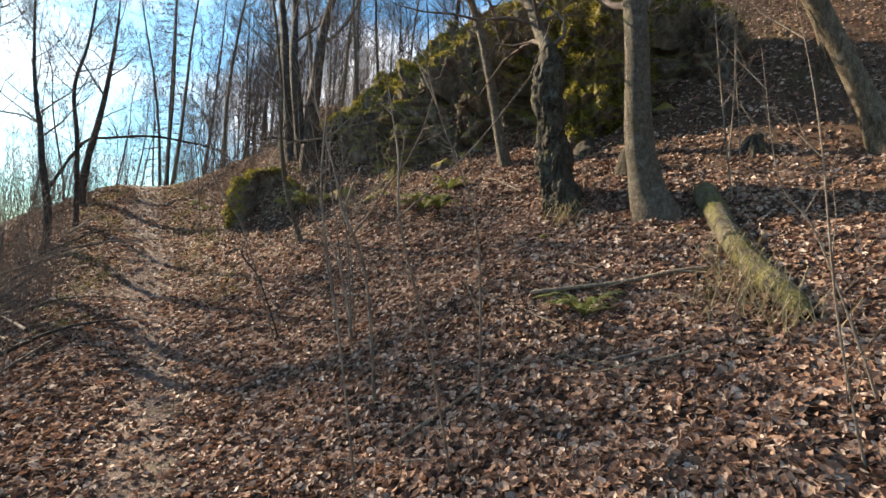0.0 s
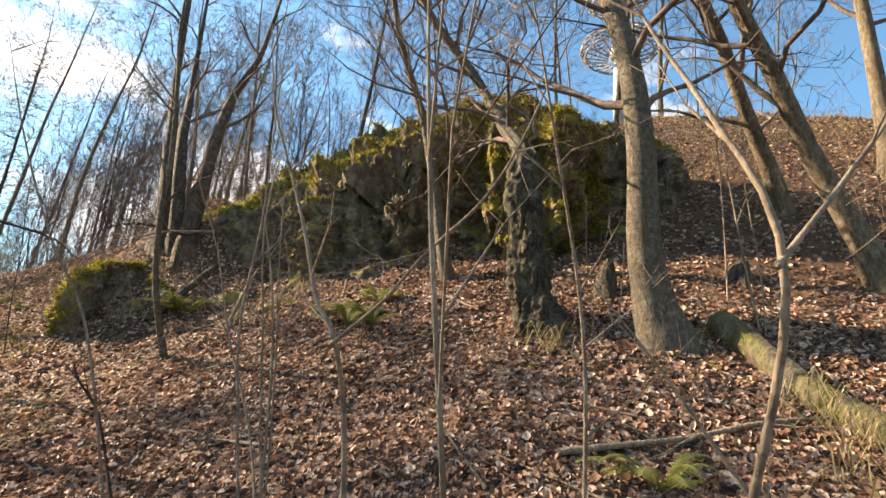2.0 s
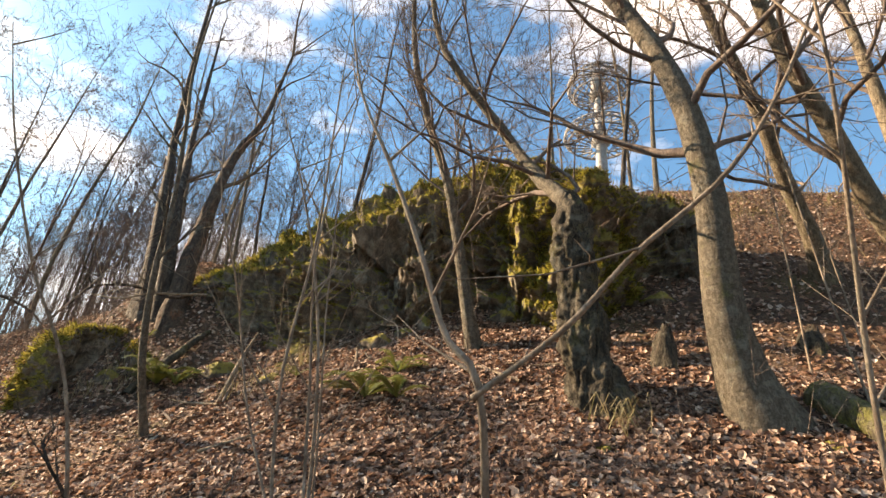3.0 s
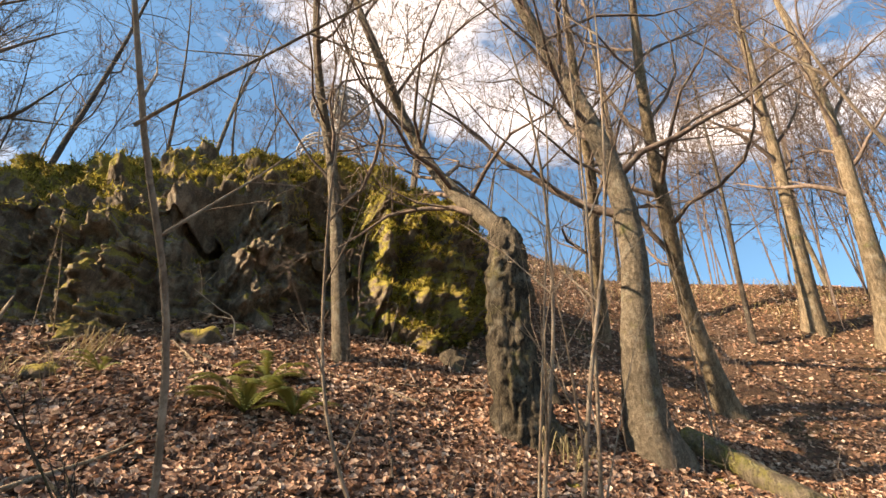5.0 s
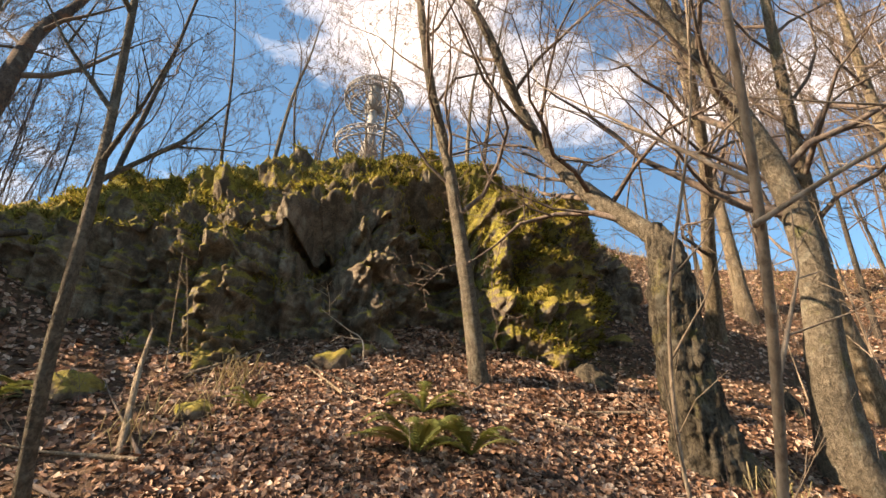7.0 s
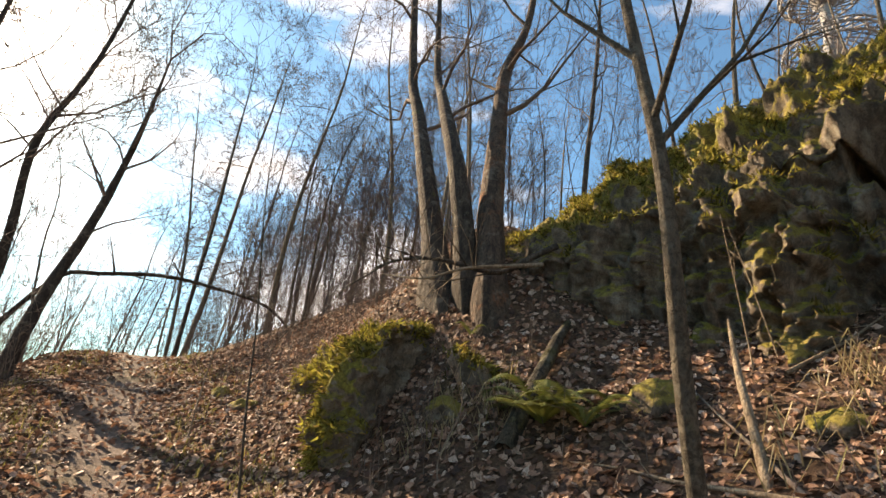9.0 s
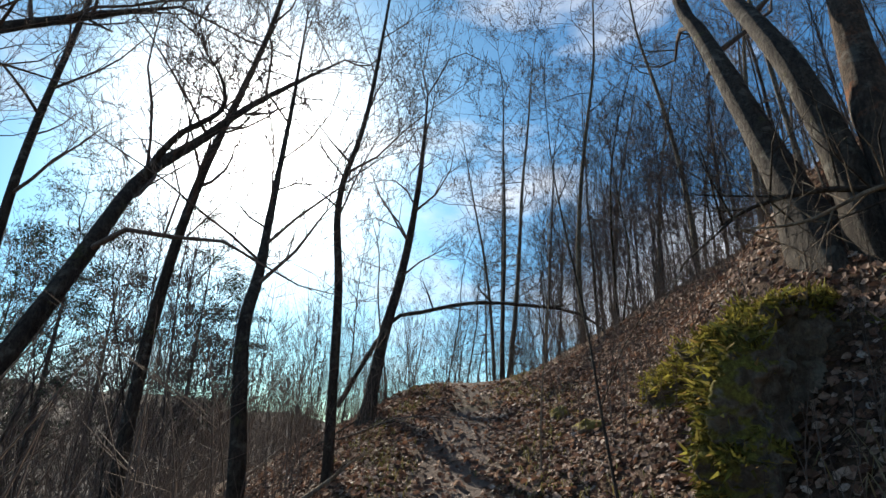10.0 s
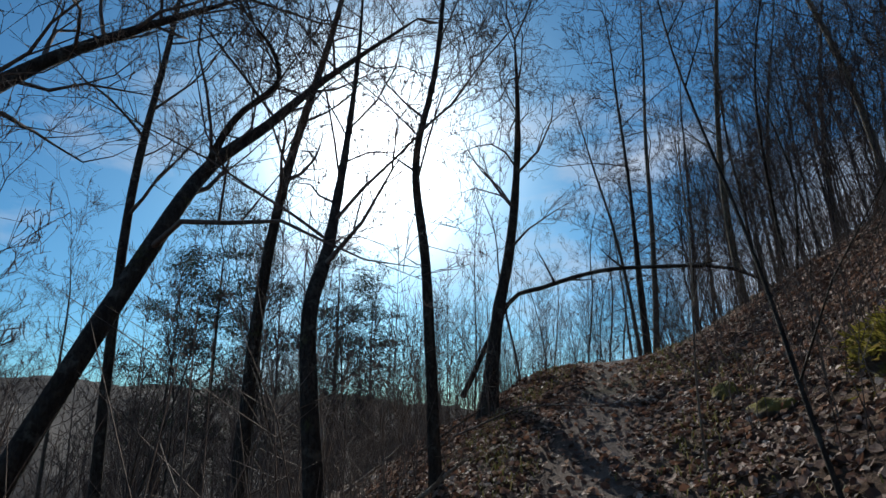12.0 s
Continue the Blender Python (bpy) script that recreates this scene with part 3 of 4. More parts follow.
bole_mesh.vertices.foreach_set("co", (axis + around * (1.06 + knots)[:, None]).astype(np.float32).ravel())
bole_mesh.update()
part("bole", bole_mesh, crook, "dark gnarled bole with deep furrows and moss")
standing_tree("slender_tree", (0.9, 8.29, 2.92), [(0.9, 8.29, 2.92), (0.77, 8.27, 3.4), (0.65, 8.28, 4.0), (0.52, 8.3, 4.6), (0.36, 8.31, 5.2), (0.05, 8.31, 6.0), (-0.25, 8.25, 7.0), (-0.4, 8.3, 8.5), (-0.5, 8.4, 10)], 0.095, 0.03, M_beech,
              "slender grey tree before the rock face", 103, 0.36, 17, 2.6, 1.3, wild=0.6, lift=0.45)
standing_tree("tan_tree", (4.55, 5.54, 2.8), [(4.55, 5.54, 2.75), (4.29, 5.6, 3.4), (3.91, 5.66, 4.2), (3.43, 5.58, 5.0), (2.95, 5.5, 5.7), (2.6, 5.4, 6.6), (2.5, 5.3, 8), (2.5, 5.2, 11)], 0.13, 0.045, M_tan,
              "tan-barked tree leaning on the leafy slope", 104, 0.3, 17, 3.0, 1.7, wild=0.55)
standing_tree("tan_tree", (5.2, 7.28, 4.25), [(5.2, 7.28, 4.25), (4.96, 7.12, 4.7), (4.42, 6.91, 5.4), (3.78, 6.6, 6.2), (3.1, 6.4, 7.1), (2.7, 6.3, 8.2), (2.6, 6.3, 10.5)], 0.13, 0.045, M_tan,
              "tan-barked tree high on the slope", 105, 0.25, 17, 3.0, 1.6, wild=0.55)
standing_tree("tan_tree", (7.25, 7.17, 5.0), [(7.25, 7.17, 4.6), (7.2, 7.2, 7.6), (7.15, 7.3, 10.4), (7.0, 7.4, 14)], 0.16, 0.05, M_tan, "straight tan tree near the skyline", 106, 0.3, 14, 2.8)
standing_tree("tan_tree", (8.84, 4.6, 4.7), [(8.84, 4.6, 4.4), (8.7, 4.4, 8.0), (8.4, 4.3, 11), (8.2, 4.2, 14.2)], 0.19, 0.05, M_tan, "tall tan tree on the upper slope", 107, 0.3, 15, 3.2)
standing_tree("tan_tree", (8.6, 3.58, 4.6), [(8.6, 3.58, 4.3), (8.5, 3.4, 7.0), (8.4, 3.3, 9.7), (8.3, 3.5, 13.6)], 0.22, 0.06, M_tan, "stout tan tree on the upper slope", 108, 0.3, 15, 3.4)
standing_tree("twin_stem_tree", (-3.52, 12.0, 3.7), [(-3.52, 12, 3.7), (-3.76, 12.4, 5), (-3.97, 12.75, 6), (-4.18, 13.2, 7), (-4.4, 13.6, 8), (-4.7, 14, 11), (-4.9, 14.2, 14)], 0.16, 0.05, M_dark, "dark tree growing on the rock ledge", 109, 0.35, 7, 2.8, 1.5, kids=(5, 5, 4), wild=0.55, bury=0.9, group="trees on the ledge")
standing_tree("twin_stem_tree", (-3.19, 11.68, 3.7), [(-3.19, 11.68, 3.7), (-3.4, 11.75, 5), (-3.61, 12.15, 6), (-3.8, 12.8, 7), (-3.98, 13.3, 8), (-4.2, 13.7, 11)], 0.14, 0.05, M_dark, "dark tree growing on the rock ledge", 110, 0.35, 6, 2.6, 1.5, kids=(5, 5, 4), wild=0.55, bury=0.9, group="trees on the ledge")
standing_tree("leaning_tree", (-2.97, 11.45, 3.8), [(-2.97, 11.45, 3.8), (-3.02, 11.73, 4.6), (-3.01, 11.89, 5.2), (-2.99, 12.01, 5.8), (-2.97, 12.26, 6.6), (-2.9, 12.6, 7.4), (-2.6, 12.8, 8.5), (-2.4, 13, 10.5)], 0.17, 0.06, M_rust, "rust-barked crooked tree on the rock ledge", 111, 0.5, 7, 2.2, 1.3, 0.09, kids=(5, 4, 4), bury=0.9, group="trees on the ledge")
standing_tree("leaning_tree", (-8.93, 13.05, 2.45), [(-8.93, 13.05, 2.45), (-8.94, 13.3, 3.6), (-8.86, 13.53, 4.6), (-8.71, 13.58, 5.6), (-8.48, 13.44, 6.6), (-8.25, 13.2, 7.6)], 0.11, 0.03, M_dark, "dark leaning tree at the edge of the trail", 112, 0.4, 11, 2.0, 1.5, 0.07, kids=(5, 5, 4), wild=0.6)
valley_leaner = standing_tree("leaning_tree", (-9.05, 7.9, -0.2), [(-9.05, 7.9, -0.2), (-8.75, 8.2, 1.2), (-8.54, 8.45, 2.1), (-8.58, 8.97, 3.5), (-8.93, 9.46, 4.6), (-9.15, 10.07, 5.4), (-9.25, 10.64, 6.2), (-9.2, 11.3, 7.0), (-9.0, 12.0, 7.8)], 0.105, 0.03, M_dark, "dark tree leaning far over the valley side", 113, 0.4, 16, 3.0, 1.4, kids=(6, 5, 4), wild=0.6)
fork = np.array([(-8.89, 9.42, 4.5), (-8.72, 9.5, 4.87), (-8.6, 9.6, 5.1), (-8.38, 9.82, 5.4), (-8.3, 9.72, 5.67), (-8.35, 9.53, 5.9)]) - np.array(valley_leaner.location)
part("limb", trunk_mesh("limb", fork, 0.045, 0.015, M_dark, 10, 1.0, 0.05, 5, 24, 0.02), valley_leaner)
part("crown", crown_mesh("crown", crown_of(np.random.default_rng(119), fork, 0.045, 0.015, 0.3, 10, 1.2, 2, 0.3, (5, 5, 4), minr=0.005, wild=0.55), M_twig), valley_leaner)
standing_tree("valley_tree", (-10.79, 10.82, 0.5), [(-10.79, 10.82, 0.5), (-10.7, 10.77, 3.33), (-10.58, 10.95, 5.61), (-10.26, 11.44, 8.51), (-10.04, 11.66, 11.14)], 0.11, 0.03, M_dark, "dark slender tree on the valley side", 114, 0.4, 14, 2.4, kids=(6, 5, 4))
standing_tree("valley_tree", (-7.5, 10.05, 1.3), [(-7.5, 10.05, 1.3), (-7.3, 9.85, 2.0), (-7.45, 9.83, 3.0), (-7.68, 10.06, 3.6), (-7.95, 10.28, 4.2), (-8.2, 10.5, 5.0), (-8.4, 10.7, 6.2), (-8.5, 10.8, 7.5)], 0.075, 0.02, M_dark, "dark forked tree on the valley side", 115, 0.35, 15, 2.4, 1.4, 0.09, kids=(6, 5, 4))
standing_tree("valley_tree", (-13.1, 9.6, -0.7), [(-13.12, 9.9, -0.67), (-13.08, 9.56, 5.13), (-12.91, 9.68, 8.63), (-12.66, 9.79, 12.13)], 0.1, 0.03, M_dark, "dark straight tree on the valley side", 116, 0.35, 15, 2.4, kids=(6, 5, 4))
standing_tree("valley_tree", (-7.7, 10.95, 1.6), [(-7.66, 11.13, 1.7), (-7.66, 11.04, 3.6), (-7.71, 10.96, 4.7), (-7.51, 11.08, 5.9), (-7.28, 11.16, 8.6)], 0.06, 0.02, M_dark, "thin dark tree beside the trail", 117, 0.4, 12, 1.8, 1.3)
standing_tree("overhanging_tree", (-9.6, 5.6, -0.9), [(-9.71, 5.84, -1.3), (-10.06, 6.37, 2.02), (-10.41, 7.12, 4.34), (-10.68, 7.99, 5.96), (-10.54, 8.97, 6.98), (-10.31, 10.04, 7.91)], 0.15, 0.04, M_dark, "dark tree with limbs arching above the slope", 118, 0.45, 15, 3.2, 1.4, kids=(6, 5, 4), wild=0.6)

# ---- woods round about ----
def wood_tree(name, seed, height, r0, mat, label, count, length, kids, last=2, lift=0.35, lean=0.4, start=0.3):
    rng = np.random.default_rng(seed)
    tree = new(name)
    pts = [np.zeros(3)]
    d = np.array([0, 0, 1.0])
    for k in range(6):
        d = unit(d + rng.normal(0, 0.07, 3) * lean * 1.8)
        pts.append(pts[-1] + d * height / 6)
    part("trunk", trunk_mesh("trunk", pts, r0, r0 * 0.18, mat, 8, 1.35, 0.04, seed, 16), tree)
    runs = crown_of(rng, pts, r0, r0 * 0.18, start, count, length, last, lift, kids, minr=0.005, wild=-0.6)
    runs = [[(p, q, k if k < 4 else k - 2) for p, q, k in level] for level in runs]
    part("crown", crown_mesh("crown", runs, M_fartwig), tree, "bare branches and twigs")
    return tagged(tree, label, "tree", "woodland trees")


KINDS = [wood_tree("woodland_tree", 200 + k, 9.0 + 1.1 * k, 0.06 + 0.010 * k, (M_dark, M_beech, M_dark, M_tan)[k % 4], "bare tall woodland tree with a fine crown", 14, 2.9 + 0.15 * k, (5, 5, 3), 3, 0.18, start=0.2) for k in range(6)]
THIN = [wood_tree("young_tree", 240 + k, 4.5 + k, 0.022 + 0.007 * k, M_dark, "thin bare young tree in the undergrowth", 12, 1.7, (4, 3, 3), 3, 0.6, 0.8, 0.15) for k in range(4)]


def plant(kinds, spots, rng, low=0.85, high=1.2):
    fresh = list(kinds)
    for x, y in spots:
        m = Matrix.Translation((x, y, float(land(x, y)) - 0.08)) @ Matrix.Rotation(rng.uniform(0, 6.28), 4, "Z") @ Matrix.Scale(rng.uniform(low, high), 4)
        if fresh:
            fresh.pop().matrix_world = m
        else:
            copy_thing(kinds[int(rng.integers(len(kinds)))], Matrix.Identity(4)).matrix_basis = m


def trail_xy(s, d):
    return AX * s + AY * d, AY * s - AX * d


def spots_in(rng, count, s0, s1, d0, d1, gap, taken, tall=True):
    out = []
    for _ in range(count * 12):
        s, d = rng.uniform(s0, s1), rng.uniform(d0, d1)
        x, y = trail_xy(s, d)
        if tall and any(abs(math.atan2(-(x - a), y - b) - SUN_AZ) < 0.2 for a, b in ((0, 8), (2, 5), (-3, 9))) and rng.random() < 0.85:
            continue
        if all((x - a) ** 2 + (y - b) ** 2 > gap * gap for a, b in taken):
            out.append((x, y))
            taken.append((x, y))
            if len(out) == count:
                break
    return out


rng_w = np.random.default_rng(7)
taken_spots = []
woods = spots_in(rng_w, 18, 17, 40, 4, 16, 1.8, taken_spots) + spots_in(rng_w, 3, 32, 50, -14, 2, 2.6, taken_spots) + spots_in(rng_w, 10, 2, 22, -32, -12, 3.0, taken_spots)
woods += spots_in(rng_w, 8, 5, 16, 10.5, 20, 2.2, taken_spots) + spots_in(rng_w, 10, -12, 4, 9, 22, 2.4, taken_spots) + spots_in(rng_w, 3, -14, -5, -10, 6, 3.0, taken_spots)
woods += spots_in(rng_w, 12, 19, 36, 0.5, 8, 1.5, taken_spots)
plant(KINDS, woods, rng_w, 0.75, 1.15)
young = spots_in(rng_w, 30, 15, 30, 1.4, 12, 0.7, taken_spots, False) + spots_in(rng_w, 18, 20, 38, -6, 2, 0.8, taken_spots, False) + spots_in(rng_w, 34, 9, 24, -13, -4.5, 0.8, taken_spots, False) + spots_in(rng_w, 6, 6, 14, 9.5, 13, 0.9, taken_spots, False)
plant(THIN, young, rng_w, 0.55, 1.1)


def larch():
    rng = np.random.default_rng(31)
    tree = new("larch_tree")
    x, y = -17.9, 34.15
    tree.location = (x, y, float(land(x, y)))
    hgt = 19.9 - tree.location.z
    pts = [(0, 0, 0), (0.1, 0, hgt * 0.5), (0.1, 0.1, hgt)]
    part("trunk", trunk_mesh("trunk", pts, 0.2, 0.02, M_dark, 8, 1.2, 0.03, 3, 16), tree)
    runs = [[], [], [], []]
    for k in range(150):
        u = 0.2 + 0.8 * k / 150
        a = k * 2.4
        ln = 2.3 * (1 - u) + 0.25
        bough(rng, np.array([0.1 * u, 0, hgt * u]), (math.cos(a), math.sin(a), -0.15), ln, 0.02, 2, 3, runs, 0.1, 0.2, (1, 1, 9), 0.013)
    part("crown", crown_mesh("crown", runs, M_fartwig), tree, "drooping bare branches")
    tagged(tree, "tall narrow bare larch standing above the trail", "tree")


larch()


def pine(seed):
    rng = np.random.default_rng(seed)
    tree = new("pine_tree")
    pts = [(0, 0, 0), (0.1, 0.1, 5), (0.2, 0.0, 11)]
    part("trunk", trunk_mesh("trunk", pts, 0.16, 0.04, M_dark, 8, 1.3, 0.04, seed, 16), tree)
    runs = crown_of(rng, pts, 0.16, 0.04, 0.4, 24, 2.3, 1, -0.05, (6, 4, 3), minr=0.01)
    part("crown", crown_mesh("crown", runs, M_dark), tree, "bare inner boughs")
    ends = [r[0][-1] for r in runs[1]] + [r[0][-1] for r in runs[0]]
    v, f = [], []
    for e in ends:
        for _ in range(60):
            o = e + rng.normal(0, 0.2, 3) * np.array([1.2, 1.2, 0.3])
            w = unit(rng.normal(0, 1, 3) + np.array([0, 0, 0.5])) * 0.14
            s = unit(np.cross(w, rng.normal(0, 1, 3))) * 0.014
            b = len(v)
            v += [o - s, o + s, o + w]
            f.append((b, b + 1, b + 2))
    part("needles", mesh_of("needles", v, np.array(f), M_needle, False), tree, "tufts of dark green needles")
    return tagged(tree, "dark green pine on the valley side", "tree", "pines")


pines = [pine(51), pine(52)]
for k, (x, y, top) in enumerate([(-26.3, 15.3, 9.7), (-28.8, 14.4, 7.6), (-25.2, 20.5, 9.7), (-28.7, 18.4, 9.1), (-28.9, 24.4, 8.8)]):
    z = float(land(x, y)) - 0.2
    m = Matrix.Translation((x, y, z)) @ Matrix.Rotation(1.7 * k, 4, "Z") @ Matrix.Scale((top - z) / 11.4, 4)
    if k < 2:
        pines[k].matrix_world = m
    else:
        copy_thing(pines[k % 2], Matrix.Identity(4)).matrix_basis = m


# ---- saplings beside the trail ----
def sapling(pts, r0, seed, label="thin bare sapling rising from the leaf litter", forks=7, length=0.7, mat=None, last=1):
    rng = np.random.default_rng(seed)
    tree = new("sapling")
    b = np.array(pts[0], float)
    b[2] = float(land(b[0], b[1])) - 0.03
    tree.location = b
    local = np.array(pts, float) - b
    local[0, 2] = 0.0
    part("stem", trunk_mesh("stem", local, r0, r0 * 0.35, mat or M_sapling, 8, 1.25, 0.05, seed, 30), tree)
    c = curve(local, 40)
    for k in range(forks):
        u = 0.3 + 0.7 * (k + rng.random()) / forks
        g = min(int(u * 39), 38)
        a = rng.uniform(0, 6.28)
        runs = [[], [], [], []]
        bough(rng, c[g], unit(np.array([math.cos(a), math.sin(a), 0.9])), length * rng.uniform(0.5, 1.2) * (1.2 - 0.6 * u), r0 * 0.42, 1, 1 + last, runs, 0.3, 0.3, (4, 4, 3), 0.0016)
        part("branch", crown_mesh("branch", runs, mat or M_sapling), tree)
    return tagged(tree, label, "sapling", "saplings by the trail")














def add_limb(tree, pts, r0, seed, forks=3, mat=None):
    """A second, longer limb on a sapling, with its own twigs."""
    rng = np.random.default_rng(seed)
    local = np.array(pts, float) - np.array(tree.location)
    limb = part("limb", trunk_mesh("limb", local, r0, r0 * 0.4, mat or M_sapling, 8, 1.1, 0.05, seed, 30, 0.01), tree)
    c = curve(local, 30)
    for k in range(forks):
        g = min(int((0.3 + 0.7 * (k + rng.random()) / forks) * 29), 28)
        runs = [[], [], [], []]
        bough(rng, c[g], unit(c[g + 1] - c[g] + rng.normal(0, 0.5, 3)), rng.uniform(0.2, 0.5), r0 * 0.45, 1, 2, runs, 0.1, 0.3, (3, 3, 3), 0.0012)
        part("twig", crown_mesh("twig", runs, mat or M_sapling), limb)


sapling([(-0.4, 2.75, 0.1), (-0.53, 2.6, 1.2), (-0.62, 2.54, 1.8), (-0.64, 2.68, 2.4), (-0.66, 2.75, 3.2)], 0.0075, 302)
sapling([(0.24, 3.64, 0.5), (0.22, 3.55, 1.2), (0.15, 3.45, 1.8), (-0.1, 3.2, 2.4), (-0.25, 3.1, 2.9)], 0.011, 304)
near_fork = sapling([(0.05, 2.98, 0.35), (-0.07, 2.67, 1.0), (-0.16, 2.41, 1.4), (-0.23, 2.26, 1.7), (-0.25, 2.35, 1.95), (-0.29, 2.43, 2.15), (-0.34, 2.5, 2.4)], 0.0085, 303, "thin forked sapling close beside the trail", 3, 0.4)
add_limb(near_fork, [(-0.23, 2.26, 1.7), (-0.08, 2.28, 1.85), (0.1, 2.3, 2.05), (0.35, 2.34, 2.4)], 0.005, 351)
bent = sapling([(-0.5, 4.02, 0.45), (-0.58, 3.94, 1.3), (-0.68, 3.78, 1.68), (-0.76, 3.84, 1.82), (-0.84, 3.91, 2.09), (-0.94, 3.99, 2.38), (-1.07, 4.1, 2.74), (-1.16, 4.17, 3.21)], 0.0135, 306, "bent forked sapling rising from the leaf litter", 4, 0.7)
add_limb(bent, [(-0.68, 3.78, 1.67), (-0.54, 3.62, 1.81), (-0.42, 3.5, 1.98), (-0.28, 3.36, 2.14), (-0.19, 3.27, 2.32), (-0.12, 3.19, 2.54), (0.0, 3.1, 2.9)], 0.0085, 352, 4)
sapling([(-0.95, 5.06, 0.5), (-1.06, 5.0, 1.2), (-1.14, 4.89, 1.8), (-1.11, 4.79, 2.4), (-1.13, 4.73, 3.0), (-1.15, 4.7, 3.7)], 0.0105, 308)
sapling([(-0.83, 5.01, 0.5), (-0.94, 4.98, 1.2), (-1.02, 4.91, 1.8), (-1.1, 4.85, 2.4), (-1.06, 4.87, 3.0), (-1.0, 4.9, 3.8)], 0.0095, 309)
sapling([(-0.89, 5.28, 0.5), (-1.05, 5.62, 1.2), (-1.3, 5.8, 1.8), (-1.48, 5.74, 2.4), (-1.7, 5.5, 3.0), (-1.75, 5.4, 3.8)], 0.0105, 305)
arched = sapling([(-1.78, 5.73, 0.9), (-2.06, 5.46, 1.7), (-2.34, 5.32, 2.25), (-2.6, 5.24, 2.85), (-2.8, 5.17, 3.45)], 0.0115, 310, "slender bare sapling close to the trail", 4, 0.6)
add_limb(arched, [(-2.34, 5.32, 2.23), (-2.29, 5.21, 2.3), (-2.2, 5.01, 2.41), (-2.1, 4.79, 2.55), (-2.05, 4.6, 2.7)], 0.005, 353, 4)
sapling([(-0.89, 5.25, 0.9), (-0.95, 5.14, 1.6), (-1.05, 5.02, 2.2), (-1.24, 4.96, 2.8), (-1.5, 5.0, 3.4)], 0.011, 311, "slender pale bare sapling close to the trail", 5, 0.8)
sapling([(-0.86, 5.27, 0.9), (-0.93, 5.17, 1.6), (-1.0, 5.08, 2.2), (-1.05, 5.0, 2.9), (-1.1, 5.0, 3.5)], 0.0075, 318)
sapling([(-1.75, 5.79, 0.9), (-1.94, 5.65, 1.2), (-2.07, 5.56, 1.42), (-2.14, 5.62, 1.52), (-2.16, 5.8, 1.6)], 0.0115, 312, "crooked dark sapling bending over the slope", 4, 0.4, M_dark)
sapling([(-2.29, 8.52, 1.6), (-2.46, 8.24, 2.4), (-2.55, 8.1, 3.2), (-2.61, 8.21, 4.0), (-2.74, 8.22, 5.0), (-2.87, 8.23, 6.0), (-2.9, 8.3, 8.5)], 0.042, 315, "pale grey straight young tree before the rock", 9, 1.4, M_beech, 2)
sapling([(2.84, 5.38, 2.1), (2.77, 5.42, 2.8), (2.7, 5.45, 3.51), (2.64, 5.48, 4.23), (2.6, 5.5, 5.2)], 0.012, 316)
sapling([(2.87, 5.36, 2.1), (2.9, 5.4, 2.8), (2.86, 5.45, 3.6), (2.9, 5.5, 4.6)], 0.009, 319)
sapling([(1.72, 2.2, 0.5), (1.7, 2.23, 0.8), (1.62, 2.29, 1.38), (1.55, 2.34, 2.22), (1.44, 2.4, 2.9)], 0.008, 320)
sapling([(1.99, 2.5, 0.6), (1.94, 2.57, 1.2), (1.8, 2.7, 1.75), (1.65, 2.76, 2.02), (1.57, 2.81, 2.7)], 0.008, 321)
sapling([(3.1, 6.0, 2.4), (3.2, 6.1, 3.6), (3.15, 6.1, 4.6), (3.0, 6.2, 5.6)], 0.012, 322)
sapling([(-4.6, 10.2, 1.6), (-4.72, 10.25, 2.3), (-4.85, 10.4, 3.0), (-5.1, 10.6, 4.2), (-5.2, 10.7, 5.4)], 0.012, 323, "dark thin sapling in front of the mossy boulder", 6, 0.7, M_dark)
sapling([(-5.7, 11.6, 1.7), (-5.68, 11.6, 2.6), (-5.6, 11.65, 3.6), (-5.62, 11.7, 4.6)], 0.011, 324, forks=5)
sapling([(-3.3, 9.9, 1.6), (-3.32, 9.95, 2.1), (-3.2, 10.0, 2.5), (-3.4, 10.0, 3.0)], 0.007, 325, forks=5, length=0.5)


def dead_branch(pts, r0, r1, mat, label, name="dead_branch", forks=3, seed=1, length=0.4):
    rng = np.random.default_rng(seed)
    p = np.array(pts, float)
    o = new(name)
    o.location = p[0]
    local = p - p[0]
    part("stem", trunk_mesh("stem", local, r0, r1, mat, 8, 1.1, 0.1, seed, 22), o)
    c = curve(local, 30)
    for k in range(forks):
        g = min(int((0.25 + 0.75 * (k + rng.random()) / forks) * 29), 28)
        runs = [[], [], [], []]
        bough(rng, c[g], unit(c[g + 1] - c[g] + rng.normal(0, 0.7, 3) + np.array([0, 0, 0.3])), length * rng.uniform(0.5, 1.2), max(r1 * 0.8, 0.004), 1, 2, runs, 0.1, 0.35, (4, 4, 3), 0.002)
        part("branch", crown_mesh("branch", runs, mat), o)
    return tagged(o, label, "branch")


def lying(x0, y0, x1, y1, lift=0.03, n=4, bow=0.0):
    out = []
    for k in range(n):
        u = k / (n - 1)
        x, y = x0 + (x1 - x0) * u, y0 + (y1 - y0) * u
        out.append((x, y, float(land(x, y)) + lift + bow * math.sin(math.pi * u)))
    return out


